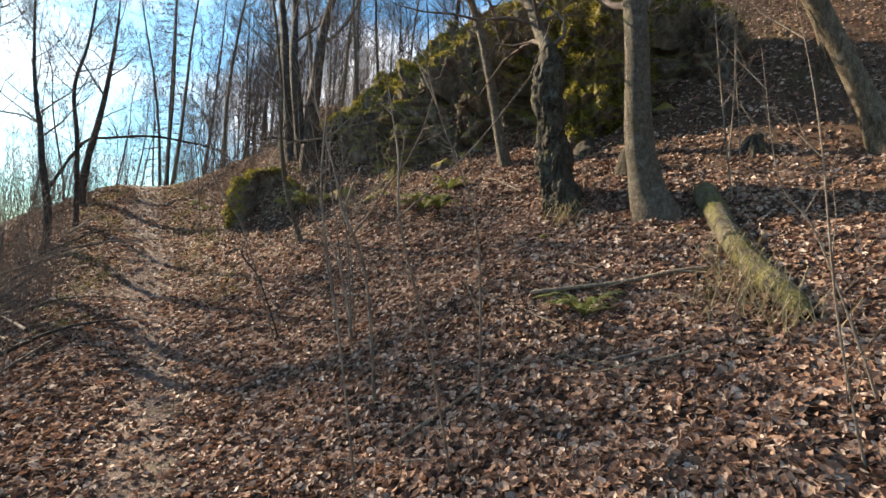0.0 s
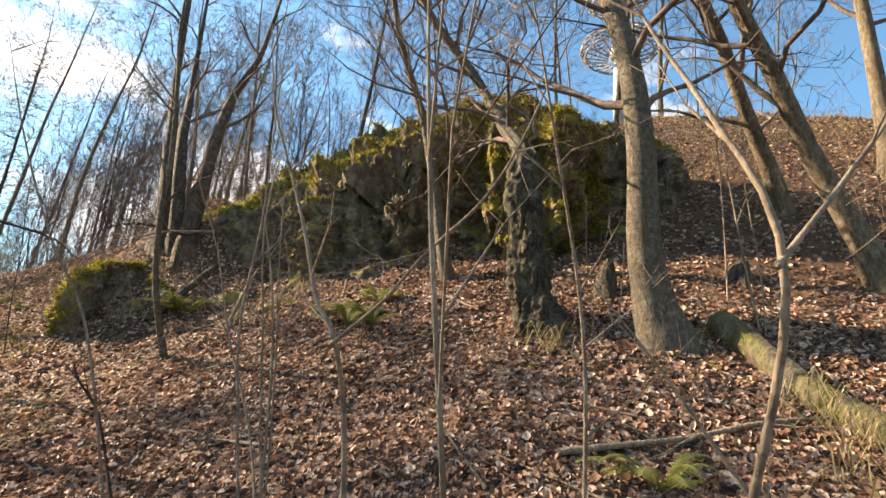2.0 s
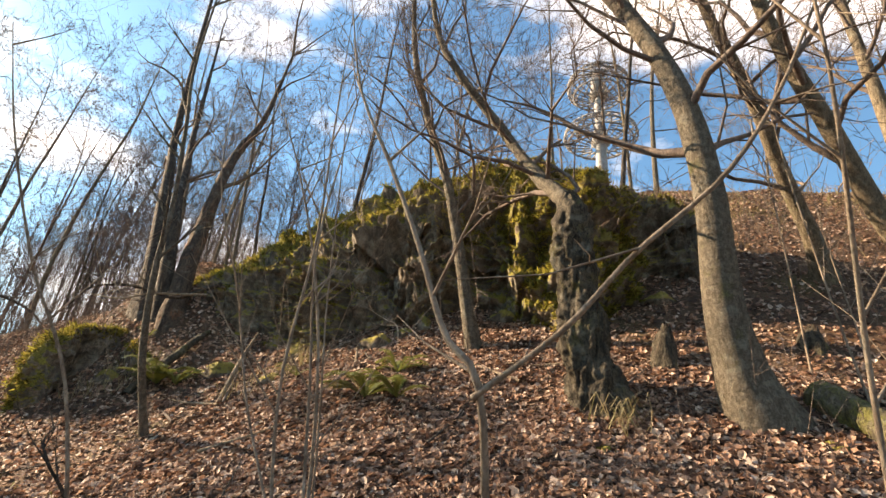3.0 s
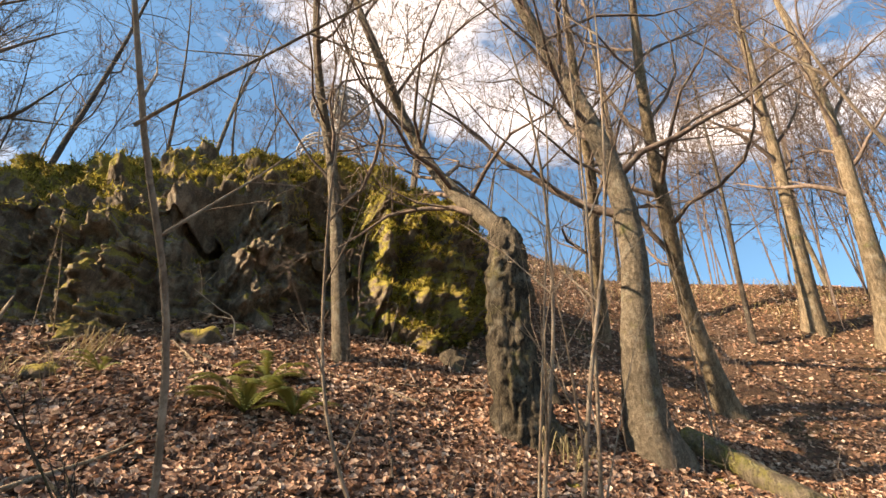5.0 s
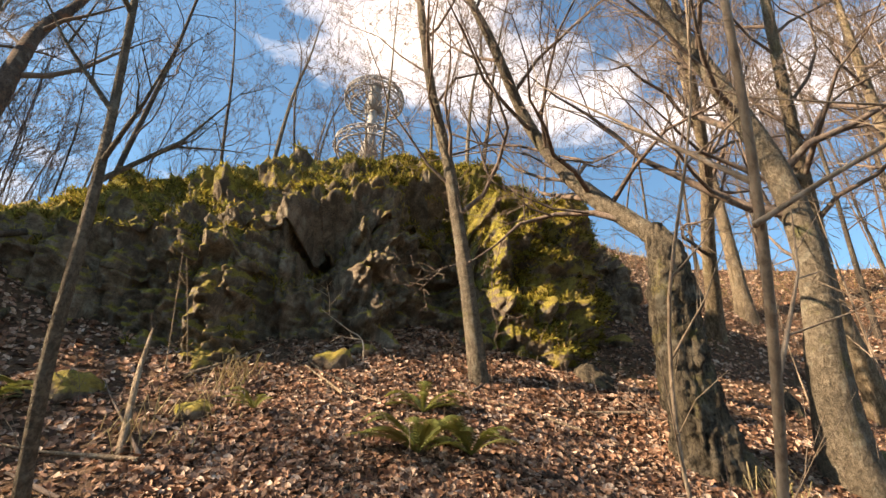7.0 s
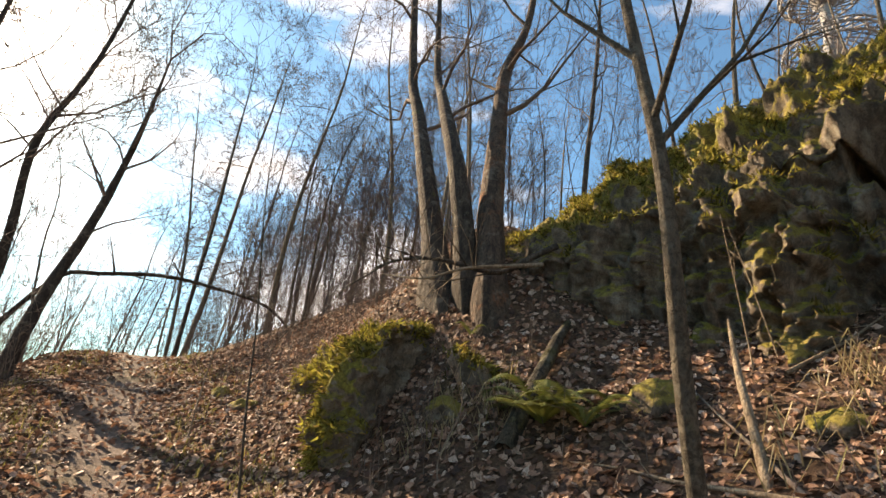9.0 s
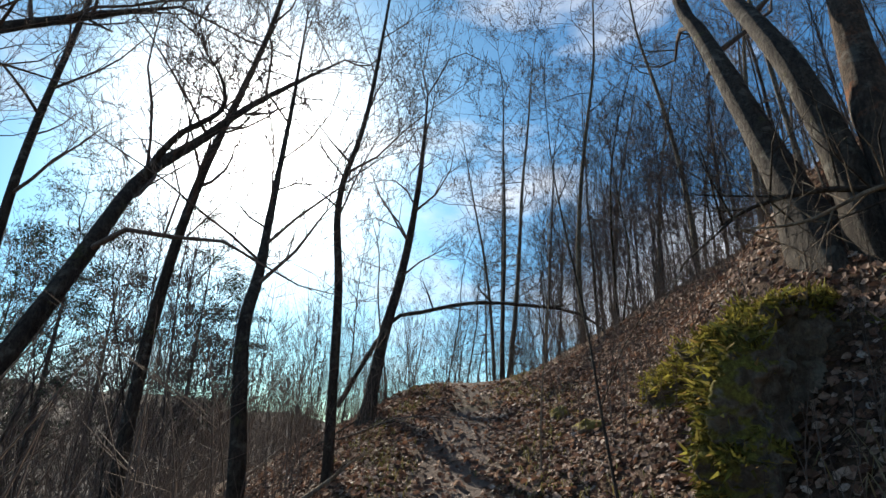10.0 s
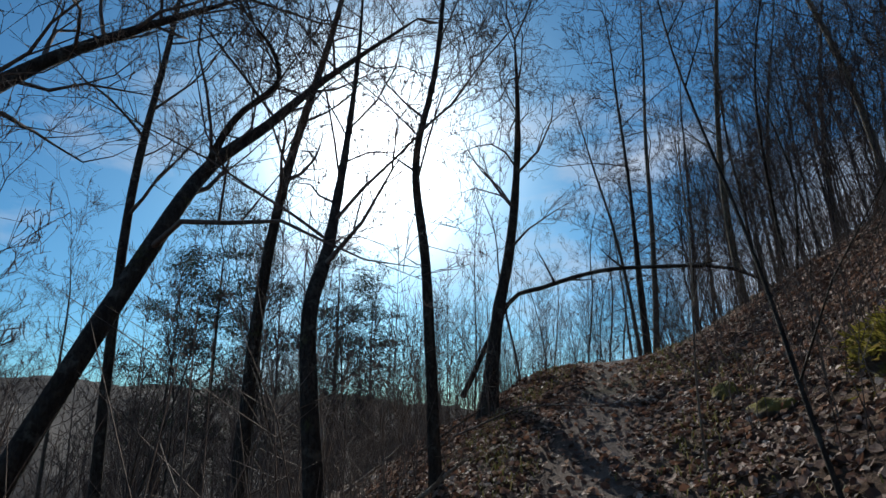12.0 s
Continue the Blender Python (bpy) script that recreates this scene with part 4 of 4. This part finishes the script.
dead_branch([(-1.78, 9.0, float(land(-1.78, 9.0)) - 0.05), (-1.72, 9.2, 2.4), (-1.67, 9.38, 2.68), (-1.56, 9.66, 3.1)], 0.03, 0.021, M_dead, "pale broken stake standing in the leaves", "broken_stake", 0, 61)
dead_branch(lying(1.05, 4.75, 2.4, 4.43, 0.05), 0.02, 0.016, M_dead, "dead branch lying across the leaf litter", seed=62)
dead_branch(lying(2.62, 5.38, 2.28, 3.4, 0.05, 6), 0.115, 0.10, M_mosslog, "mossy fallen log running down the slope", "fallen_log", 0, 63)
dead_branch([(-10.78, 14.56, 3.0), (-10.25, 15.02, 4.3), (-9.74, 15.31, 4.52), (-8.93, 15.79, 4.72), (-8.22, 16.27, 4.73), (-7.11, 16.65, 4.52), (-6.42, 16.85, 3.9)], 0.045, 0.03, M_dark, "dark fallen stem arching across the trail", "arched_branch", 5, 64, 0.8)
dead_branch(lying(-2.8, 10.15, -2.3, 10.95, 0.07, 5, 0.05), 0.06, 0.05, M_rough, "dark stub of a fallen limb on the ledge", seed=65, forks=1)
dead_branch([(-2.62, 11.23, 4.0), (-2.95, 11.2, 3.8), (-3.5, 11.1, 3.85), (-3.85, 11.0, 3.78), (-4.1, 10.95, 3.65)], 0.035, 0.012, M_dark, "dark fallen limb with tangled twigs on the ledge", "fallen_limb", 13, 66, 0.8)
dead_branch([(-2.8, 11.1, 3.85), (-3.25, 11.0, 3.75), (-3.62, 10.95, 3.6), (-4.0, 10.85, 3.58)], 0.022, 0.008, M_dead, "dark fallen limb with tangled twigs on the ledge", "fallen_limb", 11, 67, 0.7)
dead_branch([(-1.25, 9.95, 2.6), (-1.32, 9.95, 3.3), (-1.4, 9.95, 4.0)], 0.007, 0.004, M_dead, "pale bare stem against the rock", "bare_stem", 3, 68, 0.3)
dead_branch([(-1.05, 9.9, 2.6), (-1.2, 9.93, 3.3), (-1.35, 9.95, 3.9)], 0.007, 0.004, M_dead, "pale bare stem against the rock", "bare_stem", 2, 69, 0.3)
dead_branch([(0.15, 9.1, 2.9), (0.12, 9.1, 3.3), (-0.05, 9.15, 3.4), (-0.3, 9.25, 3.55)], 0.009, 0.004, M_white, "pale bent dry twig before the rock", "bare_stem", 2, 70, 0.3)
rng_b = np.random.default_rng(90)
for k in range(56):
    s, d = rng_b.uniform(4.5, 15), rng_b.uniform(-3.6, -1.0)
    a, ln = rng_b.uniform(0, 3.14), rng_b.uniform(0.7, 1.9)
    x, y = trail_xy(s, d)
    dead_branch(lying(x, y, x + ln * math.cos(a), y + ln * math.sin(a), rng_b.uniform(0.03, 0.28)), rng_b.uniform(0.01, 0.03), 0.006, (M_dead, M_dark, M_twig)[k % 3], "dead branch in the brushwood below the trail", seed=400 + k, forks=3)
for k in range(36):
    s, d = rng_b.uniform(2, 10), rng_b.uniform(1.4, 5.0)
    a, ln = rng_b.uniform(0, 3.14), rng_b.uniform(0.4, 1.1)
    x, y = trail_xy(s, d)
    dead_branch(lying(x, y, x + ln * math.cos(a), y + ln * math.sin(a), 0.03), rng_b.uniform(0.006, 0.016), 0.004, (M_dead, M_dark, M_twig)[k % 3], "fallen stick on the leaf litter", "stick", 2, 440 + k, 0.25)


def stump(x, y, r, h, seed, label="rotten broken stump in the leaves"):
    z = float(land(x, y))
    o = new("stump")
    o.location = (x, y, z - 0.05)
    me = trunk_mesh("body", [(0, 0, 0), (0.02, 0.02, h * 0.5), (0.06, 0.0, h)], r, r * 0.8, M_rough, 16, 1.5, 0.2, seed, 14)
    co = np.array([v.co for v in me.vertices])
    top = co[-16:]
    for k, v in enumerate(me.vertices[len(co) - 16:]):
        v.co.z += 0.05 * math.sin(k * 2.1 + seed) + 0.01
    part("body", me, o)
    v = np.vstack([[top.mean(0) - np.array([0, 0, 0.08])], np.array([q.co for q in me.vertices[len(co) - 16:]])])
    part("broken_top", mesh_of("broken_top", v, np.array([(0, 1 + k, 1 + (k + 1) % 16) for k in range(16)]), M_rough), o, "splintered brown wood")
    return tagged(o, label, "stump")


stump(1.95, 7.7, 0.12, 0.2, 71)
stump(2.2, 6.7, 0.1, 0.42, 72, "dark leaning stump beside the trees")
stump(3.55, 6.3, 0.09, 0.22, 73)


# ---- ferns, grass, moss lumps ----
def fern(x, y, count, size, seed):
    rng = np.random.default_rng(seed)
    o = new("fern")
    o.location = (x, y, float(land(x, y)))
    for k in range(count):
        a = rng.uniform(0, 6.28)
        ln = size * rng.uniform(0.7, 1.1)
        tilt = rng.uniform(0.5, 1.4)
        n = 26
        f, stem = [], []
        for i in range(n):
            u = i / (n - 1)
            q, z = ln * u * (0.9 - 0.1 * u), ln * (tilt * u - 0.75 * tilt * u * u)
            stem.append(np.array([math.cos(a) * q, math.sin(a) * q, z + 0.02]))
        v = list(stem)
        for i in range(1, n):
            u = i / (n - 1)
            ax = unit(stem[i] - stem[i - 1])
            w = 0.14 * ln * math.sin(math.pi * min(0.12 + 0.88 * (1 - u) ** 0.8, 1)) + 0.008
            for sgn in (1, -1):
                sd = unit(np.cross(ax, (0, 0, 1))) * sgn
                f.append((i - 1, i, len(v)))
                v.append(stem[i] + sd * w + ax * w * 0.35 - np.array([0, 0, 0.25 * w]))
        part("frond", mesh_of("frond", v, np.array(f), M_fern, False), o)
    return tagged(o, "green fern with arching fronds in the leaf litter", "fern", "ferns")


fern(1.12, 4.37, 14, 0.5, 81)
fern(-0.35, 7.85, 26, 0.58, 82)
fern(-0.1, 7.6, 18, 0.5, 83)
fern(-2.65, 10.1, 26, 0.6, 84)
fern(-2.4, 9.95, 18, 0.5, 85)
fern(0.0, 8.15, 16, 0.45, 86)
fern(-1.0, 8.9, 8, 0.35, 87)
fern(-3.15, 11.2, 8, 0.3, 88)


def lump(x, y, r, seed):
    n, k = 26, 16
    th, ph = np.meshgrid(np.arange(n) * 2 * np.pi / n, np.linspace(-0.45 * np.pi, 0.5 * np.pi, k))
    v = np.stack([np.cos(th) * np.cos(ph), np.sin(th) * np.cos(ph), 0.62 * np.sin(ph)], -1).reshape(-1, 3) * r
    v = v * (1 + 1.1 * fbm(v / r * 1.6 + seed, 4, seed))[:, None]
    i = (np.arange(k - 1)[:, None] * n)
    j = np.arange(n)[None]
    q = np.stack([i + j, i + (j + 1) % n, i + n + (j + 1) % n, i + n + j], -1).reshape(-1, 4)
    o = new("stone", mesh_of("stone", v, q, M_rock, True, [("moss", np.full(len(v), 0.25))]))
    o.location = (x, y, float(land(x, y)) - 0.06)
    return tagged(o, "small stone covered in bright moss", "stone", "mossy stones")


for k, (x, y, r) in enumerate([(-0.05, 9.3, 0.22), (0.3, 9.25, 0.16), (1.45, 8.75, 0.2), (-1.25, 9.2, 0.16), (-3.3, 10.6, 0.2), (-6.0, 12.9, 0.16), (2.3, 5.3, 0.12), (1.1, 6.0, 0.1), (-1.9, 10.0, 0.24), (-5.5, 12.4, 0.18), (3.1, 7.9, 0.2)]):
    lump(x, y, r, 500 + k)


def blades(name, spots, count, size, seed, label, mat=None):
    rng = np.random.default_rng(seed)
    v, f = [], []
    for x, y, rad in spots:
        for _ in range(count):
            px, py = x + rng.normal(0, rad), y + rng.normal(0, rad)
            z = float(land(px, py, False)) + 0.02
            a, ln = rng.uniform(0, 6.28), size * rng.uniform(0.5, 1.2)
            o = np.array([px, py, z])
            d = np.array([math.cos(a), math.sin(a), 0])
            s = np.array([-math.sin(a), math.cos(a), 0]) * 0.004
            m = o + d * ln * 0.35 + np.array([0, 0, ln * 0.55])
            t = o + d * ln * 0.85 + np.array([0, 0, ln * rng.uniform(-0.1, 0.5)])
            b = len(v)
            v += [o - s, o + s, m + s * 0.8, m - s * 0.8, t]
            f += [(b, b + 1, b + 2), (b, b + 2, b + 3), (b + 3, b + 2, b + 4)]
    tagged(new(name, mesh_of(name, v, np.array(f), mat or M_grass, False)), label, "grass", kind="stuff")


blades("dry_grass", [(2.35, 4.45, 0.12), (2.25, 4.1, 0.14), (2.2, 3.75, 0.14), (2.1, 3.4, 0.16), (1.95, 3.9, 0.16), (1.3, 6.1, 0.12), (-3.2, 10.5, 0.15), (-3.4, 10.4, 0.15), (-2.9, 10.3, 0.12), (-0.9, 9.4, 0.1), (-1.4, 9.1, 0.2)], 48, 0.3, 91, "tufts of dry pale grass")
verge = [(*trail_xy(7.5 + 0.22 * k, (0.95 if k % 2 else -0.75) + 0.25 * math.sin(k * 2.7)), 0.16) for k in range(44)]
blades("verge_grass", verge, 46, 0.11, 93, "short yellow-green grass along the trail", M_verge)
blades("dry_grass", [(*trail_xy(-3 + 0.9 * k, 10.5 + 1.2 * (k % 3)), 0.6) for k in range(12)], 150, 0.35, 92, "dry straw-coloured grass along the skyline")


def shoots(name, count, s0, s1, d0, d1, low, high, seed, label, r=0.004):
    rng = np.random.default_rng(seed)
    runs = []
    for _ in range(count):
        x, y = trail_xy(rng.uniform(s0, s1), rng.uniform(d0, d1))
        z = float(land(x, y, False))
        h = rng.uniform(low, high)
        dx, dy = rng.normal(0, 0.22, 2) * h
        runs.append(([(x, y, z - 0.05), (x + dx * 0.4, y + dy * 0.4, z + h * 0.55), (x + dx, y + dy, z + h)], [r, r * 0.7, r * 0.35], 3))
        for _ in range(2):
            e = rng.normal(0, 0.25, 3) * h
            runs.append(([(x + dx * 0.4, y + dy * 0.4, z + h * 0.5), (x + dx * 0.5 + e[0], y + dy * 0.5 + e[1], z + h * 0.6 + abs(e[2]))], [r * 0.6, r * 0.3], 3))
    tagged(new(name, mesh_of(name, *tubes(runs), M_twig)), label, "undergrowth", kind="stuff")


shoots("undergrowth", 700, 15.5, 26, -6, 6, 0.3, 1.6, 95, "tangle of bare brown shoots along the crest")
shoots("undergrowth", 900, 4, 17, -5, -0.95, 0.2, 1.0, 96, "bare brambles and shoots below the trail")
shoots("undergrowth", 1500, 8, 26, -11, -1.3, 0.5, 2.3, 99, "dark tangle of bare brush on the valley side", 0.007)
shoots("undergrowth", 800, 12.2, 21, 1.0, 5.5, 0.2, 1.0, 100, "low bare shoots beside the upper trail", 0.004)
shoots("undergrowth", 320, 2, 8.5, 7, 11, 0.3, 1.2, 103, "brown bare brush beside the rock", 0.0045)
shoots("undergrowth", 260, 1, 11, 1.0, 6, 0.15, 0.7, 97, "thin bare shoots in the leaf litter", 0.0028)
shoots("undergrowth", 420, 10.6, 14.5, 1.7, 5.0, 0.15, 0.75, 104, "tangle of dry shoots on the rock ledge", 0.003)
shoots("undergrowth", 500, 4, 12, -3.2, -0.9, 0.2, 0.9, 105, "dry brambles heaped beside the trail", 0.004)
shoots("undergrowth", 320, 9, 18, 5.2, 10, 0.3, 1.6, 98, "bare shoots along the top of the rock", 0.005)


def far_woods(name, count, s0, s1, d0, d1, low, high, twigs, seed, label):
    rng = np.random.default_rng(seed)
    s, d = rng.uniform(s0, s1, count), rng.uniform(d0, d1, count)
    x, y = trail_xy(s, d)
    z = land(x, y)
    runs = []
    for k in range(count):
        h = rng.uniform(low, high)
        o = np.array([x[k], y[k], z[k] - 0.3])
        t = np.array([*rng.normal(0, 0.05, 2), 1.0]) * h
        w = h * 0.0036
        bend = rng.normal(0, 0.03, 3) * h
        runs.append(([o, o + t * 0.3 + bend * 0.6, o + t * 0.6 + bend * rng.uniform(-0.5, 1), o + t], [w, w * 0.8, w * 0.55, w * 0.15], 3))
        for _ in range(twigs):
            u = rng.uniform(0.3, 0.95)
            e = rng.normal(0, 1, 3)
            e[2] = abs(e[2]) + 0.7
            e = unit(e) * h * 0.26 * (1.25 - u)
            foot = o + t * u
            runs.append(([foot, foot + e], [w * 0.35, w * 0.12], 3))
            for _ in range(2 if twigs > 20 else 0):
                side = foot + e * rng.uniform(0.3, 0.8)
                runs.append(([side, side + e * 0.45 + rng.normal(0, 0.35, 3)], [w * 0.22, w * 0.1], 3))
    tagged(new(name, mesh_of(name, *tubes(runs), M_fartwig)), label, "woods", kind="stuff")


far_woods("far_woods", 300, -6, 60, -60, -9, 5, 12, 30, 701, "bare woods falling away into the valley")
far_woods("far_woods", 1500, -150, 420, -330, -130, 9, 15, 14, 702, "bare woods on the opposite hillside")
far_woods("far_woods", 70, 18, 34, 4, 17, 5, 10, 40, 704, "bare fine-twigged woods behind the rock")
far_woods("far_woods", 80, 18, 36, -15, -7, 4, 8, 40, 705, "bare fine-twigged woods below the trail")
far_woods("far_woods", 44, 17, 30, 1.8, 5, 3, 5.5, 36, 707, "low bare thicket beside the upper trail")
far_woods("far_woods", 30, 19, 32, -7, -2.5, 2.5, 4, 36, 708, "low bare thicket on the trail's lower side")
far_woods("far_woods", 64, -14, 0, 9.5, 20, 6, 11, 44, 709, "bare tan woods on the upper slope")
far_woods("far_woods", 120, 8, 32, -24, -7, 6, 11, 34, 706, "dark bare trees down the valley side")
far_woods("far_woods", 110, 34, 80, -4, 34, 5, 9, 46, 703, "bare woods beyond the crest")


# ---- lookout tower on the hill ----
def lathe(rings, k=28):
    th = np.arange(k) * 2 * np.pi / k
    v = np.concatenate([np.stack([r * np.cos(th), r * np.sin(th), np.full(k, z)], 1) for r, z in rings])
    i = np.arange(len(rings) - 1)[:, None] * k
    j = np.arange(k)[None]
    return v, np.stack([i + j, i + (j + 1) % k, i + k + (j + 1) % k, i + k + j], -1).reshape(-1, 4)


tower = new("lookout_tower")
tx, ty = 22.5, 38.0
tower.location = (tx, ty, float(land(tx, ty)) - 0.5)
th = 39.4 - tower.location.z
part("shaft", mesh_of("shaft", *lathe([(0.7, 0), (0.4, th)]), M_tower), tower)


def cage(name, rings, label):
    """A deck of thin bars: hoops round it and ribs from its foot to its roof."""
    deck = part(name, mesh_of(name, *lathe([(0.5, rings[0][1]), (0.9, rings[0][1] + 0.3), (0.5, rings[-1][1])], 12), M_tower), tower, label)
    for q, z in rings[1:-1]:
        ring = [(q * math.cos(k * math.pi / 12), q * math.sin(k * math.pi / 12), z) for k in range(25)]
        part("hoop", mesh_of("hoop", *tubes([(ring, [0.09] * 25, 4)]), M_tower), deck)
    for k in range(24):
        a = k * math.pi / 12
        rib = [(q * math.cos(a), q * math.sin(a), z) for q, z in rings]
        part("rib", mesh_of("rib", *tubes([(rib, [0.07] * len(rings), 4)]), M_tower), deck)


cage("upper_deck", [(0.8, th - 2.6), (2.3, th - 2.1), (2.8, th - 1.6), (2.9, th - 1.1), (2.8, th - 0.6), (2.3, th), (1.4, th + 0.5), (0.3, th + 0.7)], "round viewing deck of thin grey bars")
cage("lower_deck", [(1.0, th - 8.0), (2.9, th - 7.5), (3.3, th - 7.1), (3.2, th - 6.6), (2.2, th - 6.0), (0.9, th - 5.7)], "round lower deck of thin grey bars")
tagged(tower, "pale round lookout tower beyond the rock", "tower")


# ---- leaf litter ----
def litter(name, count, s0, s1, d0, d1, size, seed, label, fine=False, bare=0.88):
    rng = np.random.default_rng(seed)
    s, d = rng.uniform(s0, s1, count), rng.uniform(d0, d1, count)
    ok = rng.random(count) < (1 - bare * np.exp(-(((d - 0.1 - 0.1 * np.sin(s * 1.3)) / 0.36) ** 4)))
    s, d = s[ok], d[ok]
    x, y = AX * s + AY * d, AY * s - AX * d
    n = len(x)
    z = land(x, y) + rng.uniform(0.003, 0.022, n)
    e = 0.06
    gx, gy = (land(x + e, y, False) - land(x - e, y, False)) / (2 * e), (land(x, y + e, False) - land(x, y - e, False)) / (2 * e)
    nrm = np.stack([-gx, -gy, np.ones(n)], 1) + rng.normal(0, 0.42, (n, 3))
    nrm /= np.linalg.norm(nrm, axis=1)[:, None]
    a = np.cross(nrm, rng.normal(0, 1, (n, 3)))
    a /= np.linalg.norm(a, axis=1)[:, None]
    b = np.cross(nrm, a)
    ln = size * rng.uniform(0.55, 1.25, n)[:, None]
    wd = ln * rng.uniform(0.26, 0.42, (n, 1))
    o = np.stack([x, y, z], 1)
    curl = rng.uniform(-0.12, 0.34, (n, 1)) * ln
    if fine:
        # stalk end, two edge points on each side, tip and a sunken midrib
        skew = rng.uniform(-0.12, 0.12, (n, 1)) * ln
        u = rng.uniform(0.75, 1.25, (n, 4, 1))
        V = np.stack([o - a * ln * 0.5 + nrm * curl * 0.6,
                      o - a * ln * 0.2 + b * wd * u[:, 0] + nrm * curl * u[:, 1],
                      o + a * ln * 0.24 + b * wd * 0.85 * u[:, 1] + nrm * curl * u[:, 2],
                      o + a * ln * 0.52 + b * skew + nrm * curl * u[:, 3] * 0.7,
                      o + a * ln * 0.2 - b * wd * 0.85 * u[:, 2] + nrm * curl * u[:, 0],
                      o - a * ln * 0.24 - b * wd * u[:, 3] + nrm * curl * u[:, 2],
                      o + b * skew * 0.4], 1).reshape(-1, 3)
        k = np.arange(n)[:, None] * 7
        F = np.concatenate([k + np.array([[6, i, (i + 1) % 6]]) for i in range(6)])
    else:
        V = np.stack([o - a * ln * 0.5 + nrm * curl * rng.uniform(0, 1, (n, 1)), o + b * wd + nrm * curl, o + a * ln * 0.5 - nrm * curl * 0.3, o - b * wd + nrm * curl * 0.8], 1).reshape(-1, 3)
        k = np.arange(n)[:, None] * 4
        F = np.concatenate([k + np.array([[0, 3, 2]]), k + np.array([[2, 1, 0]])])
    tagged(new(name, mesh_of(name, V, F, M_leaf, False)), label, "leaves", kind="stuff")


litter("leaf_litter", 120000, 0.5, 8.5, -1.6, 5.5, 0.062, 601, "brown fallen beech and oak leaves", True)
litter("leaf_litter", 60000, -2.0, 9.0, -2.4, 6.5, 0.06, 606, "brown fallen leaves spread over the slope")
litter("leaf_crumbs", 17000, 0.5, 12.0, -0.55, 0.75, 0.02, 607, "crumbled leaf bits trodden into the trail", False, 0.0)
litter("leaf_litter", 26000, -12.0, 24.0, -11.0, 14.0, 0.08, 605, "scattered fallen leaves through the woods")
litter("leaf_litter", 48000, 9.0, 17.0, -2.6, 5.5, 0.062, 602, "brown fallen leaves along the upper trail", True, 0.76)
litter("leaf_litter", 32000, -3.0, 9.0, 6.5, 15.0, 0.072, 603, "russet fallen leaves on the upper slope")
litter("leaf_litter", 12000, 2, 16.0, -8.0, -2.4, 0.085, 604, "fallen leaves on the valley side")
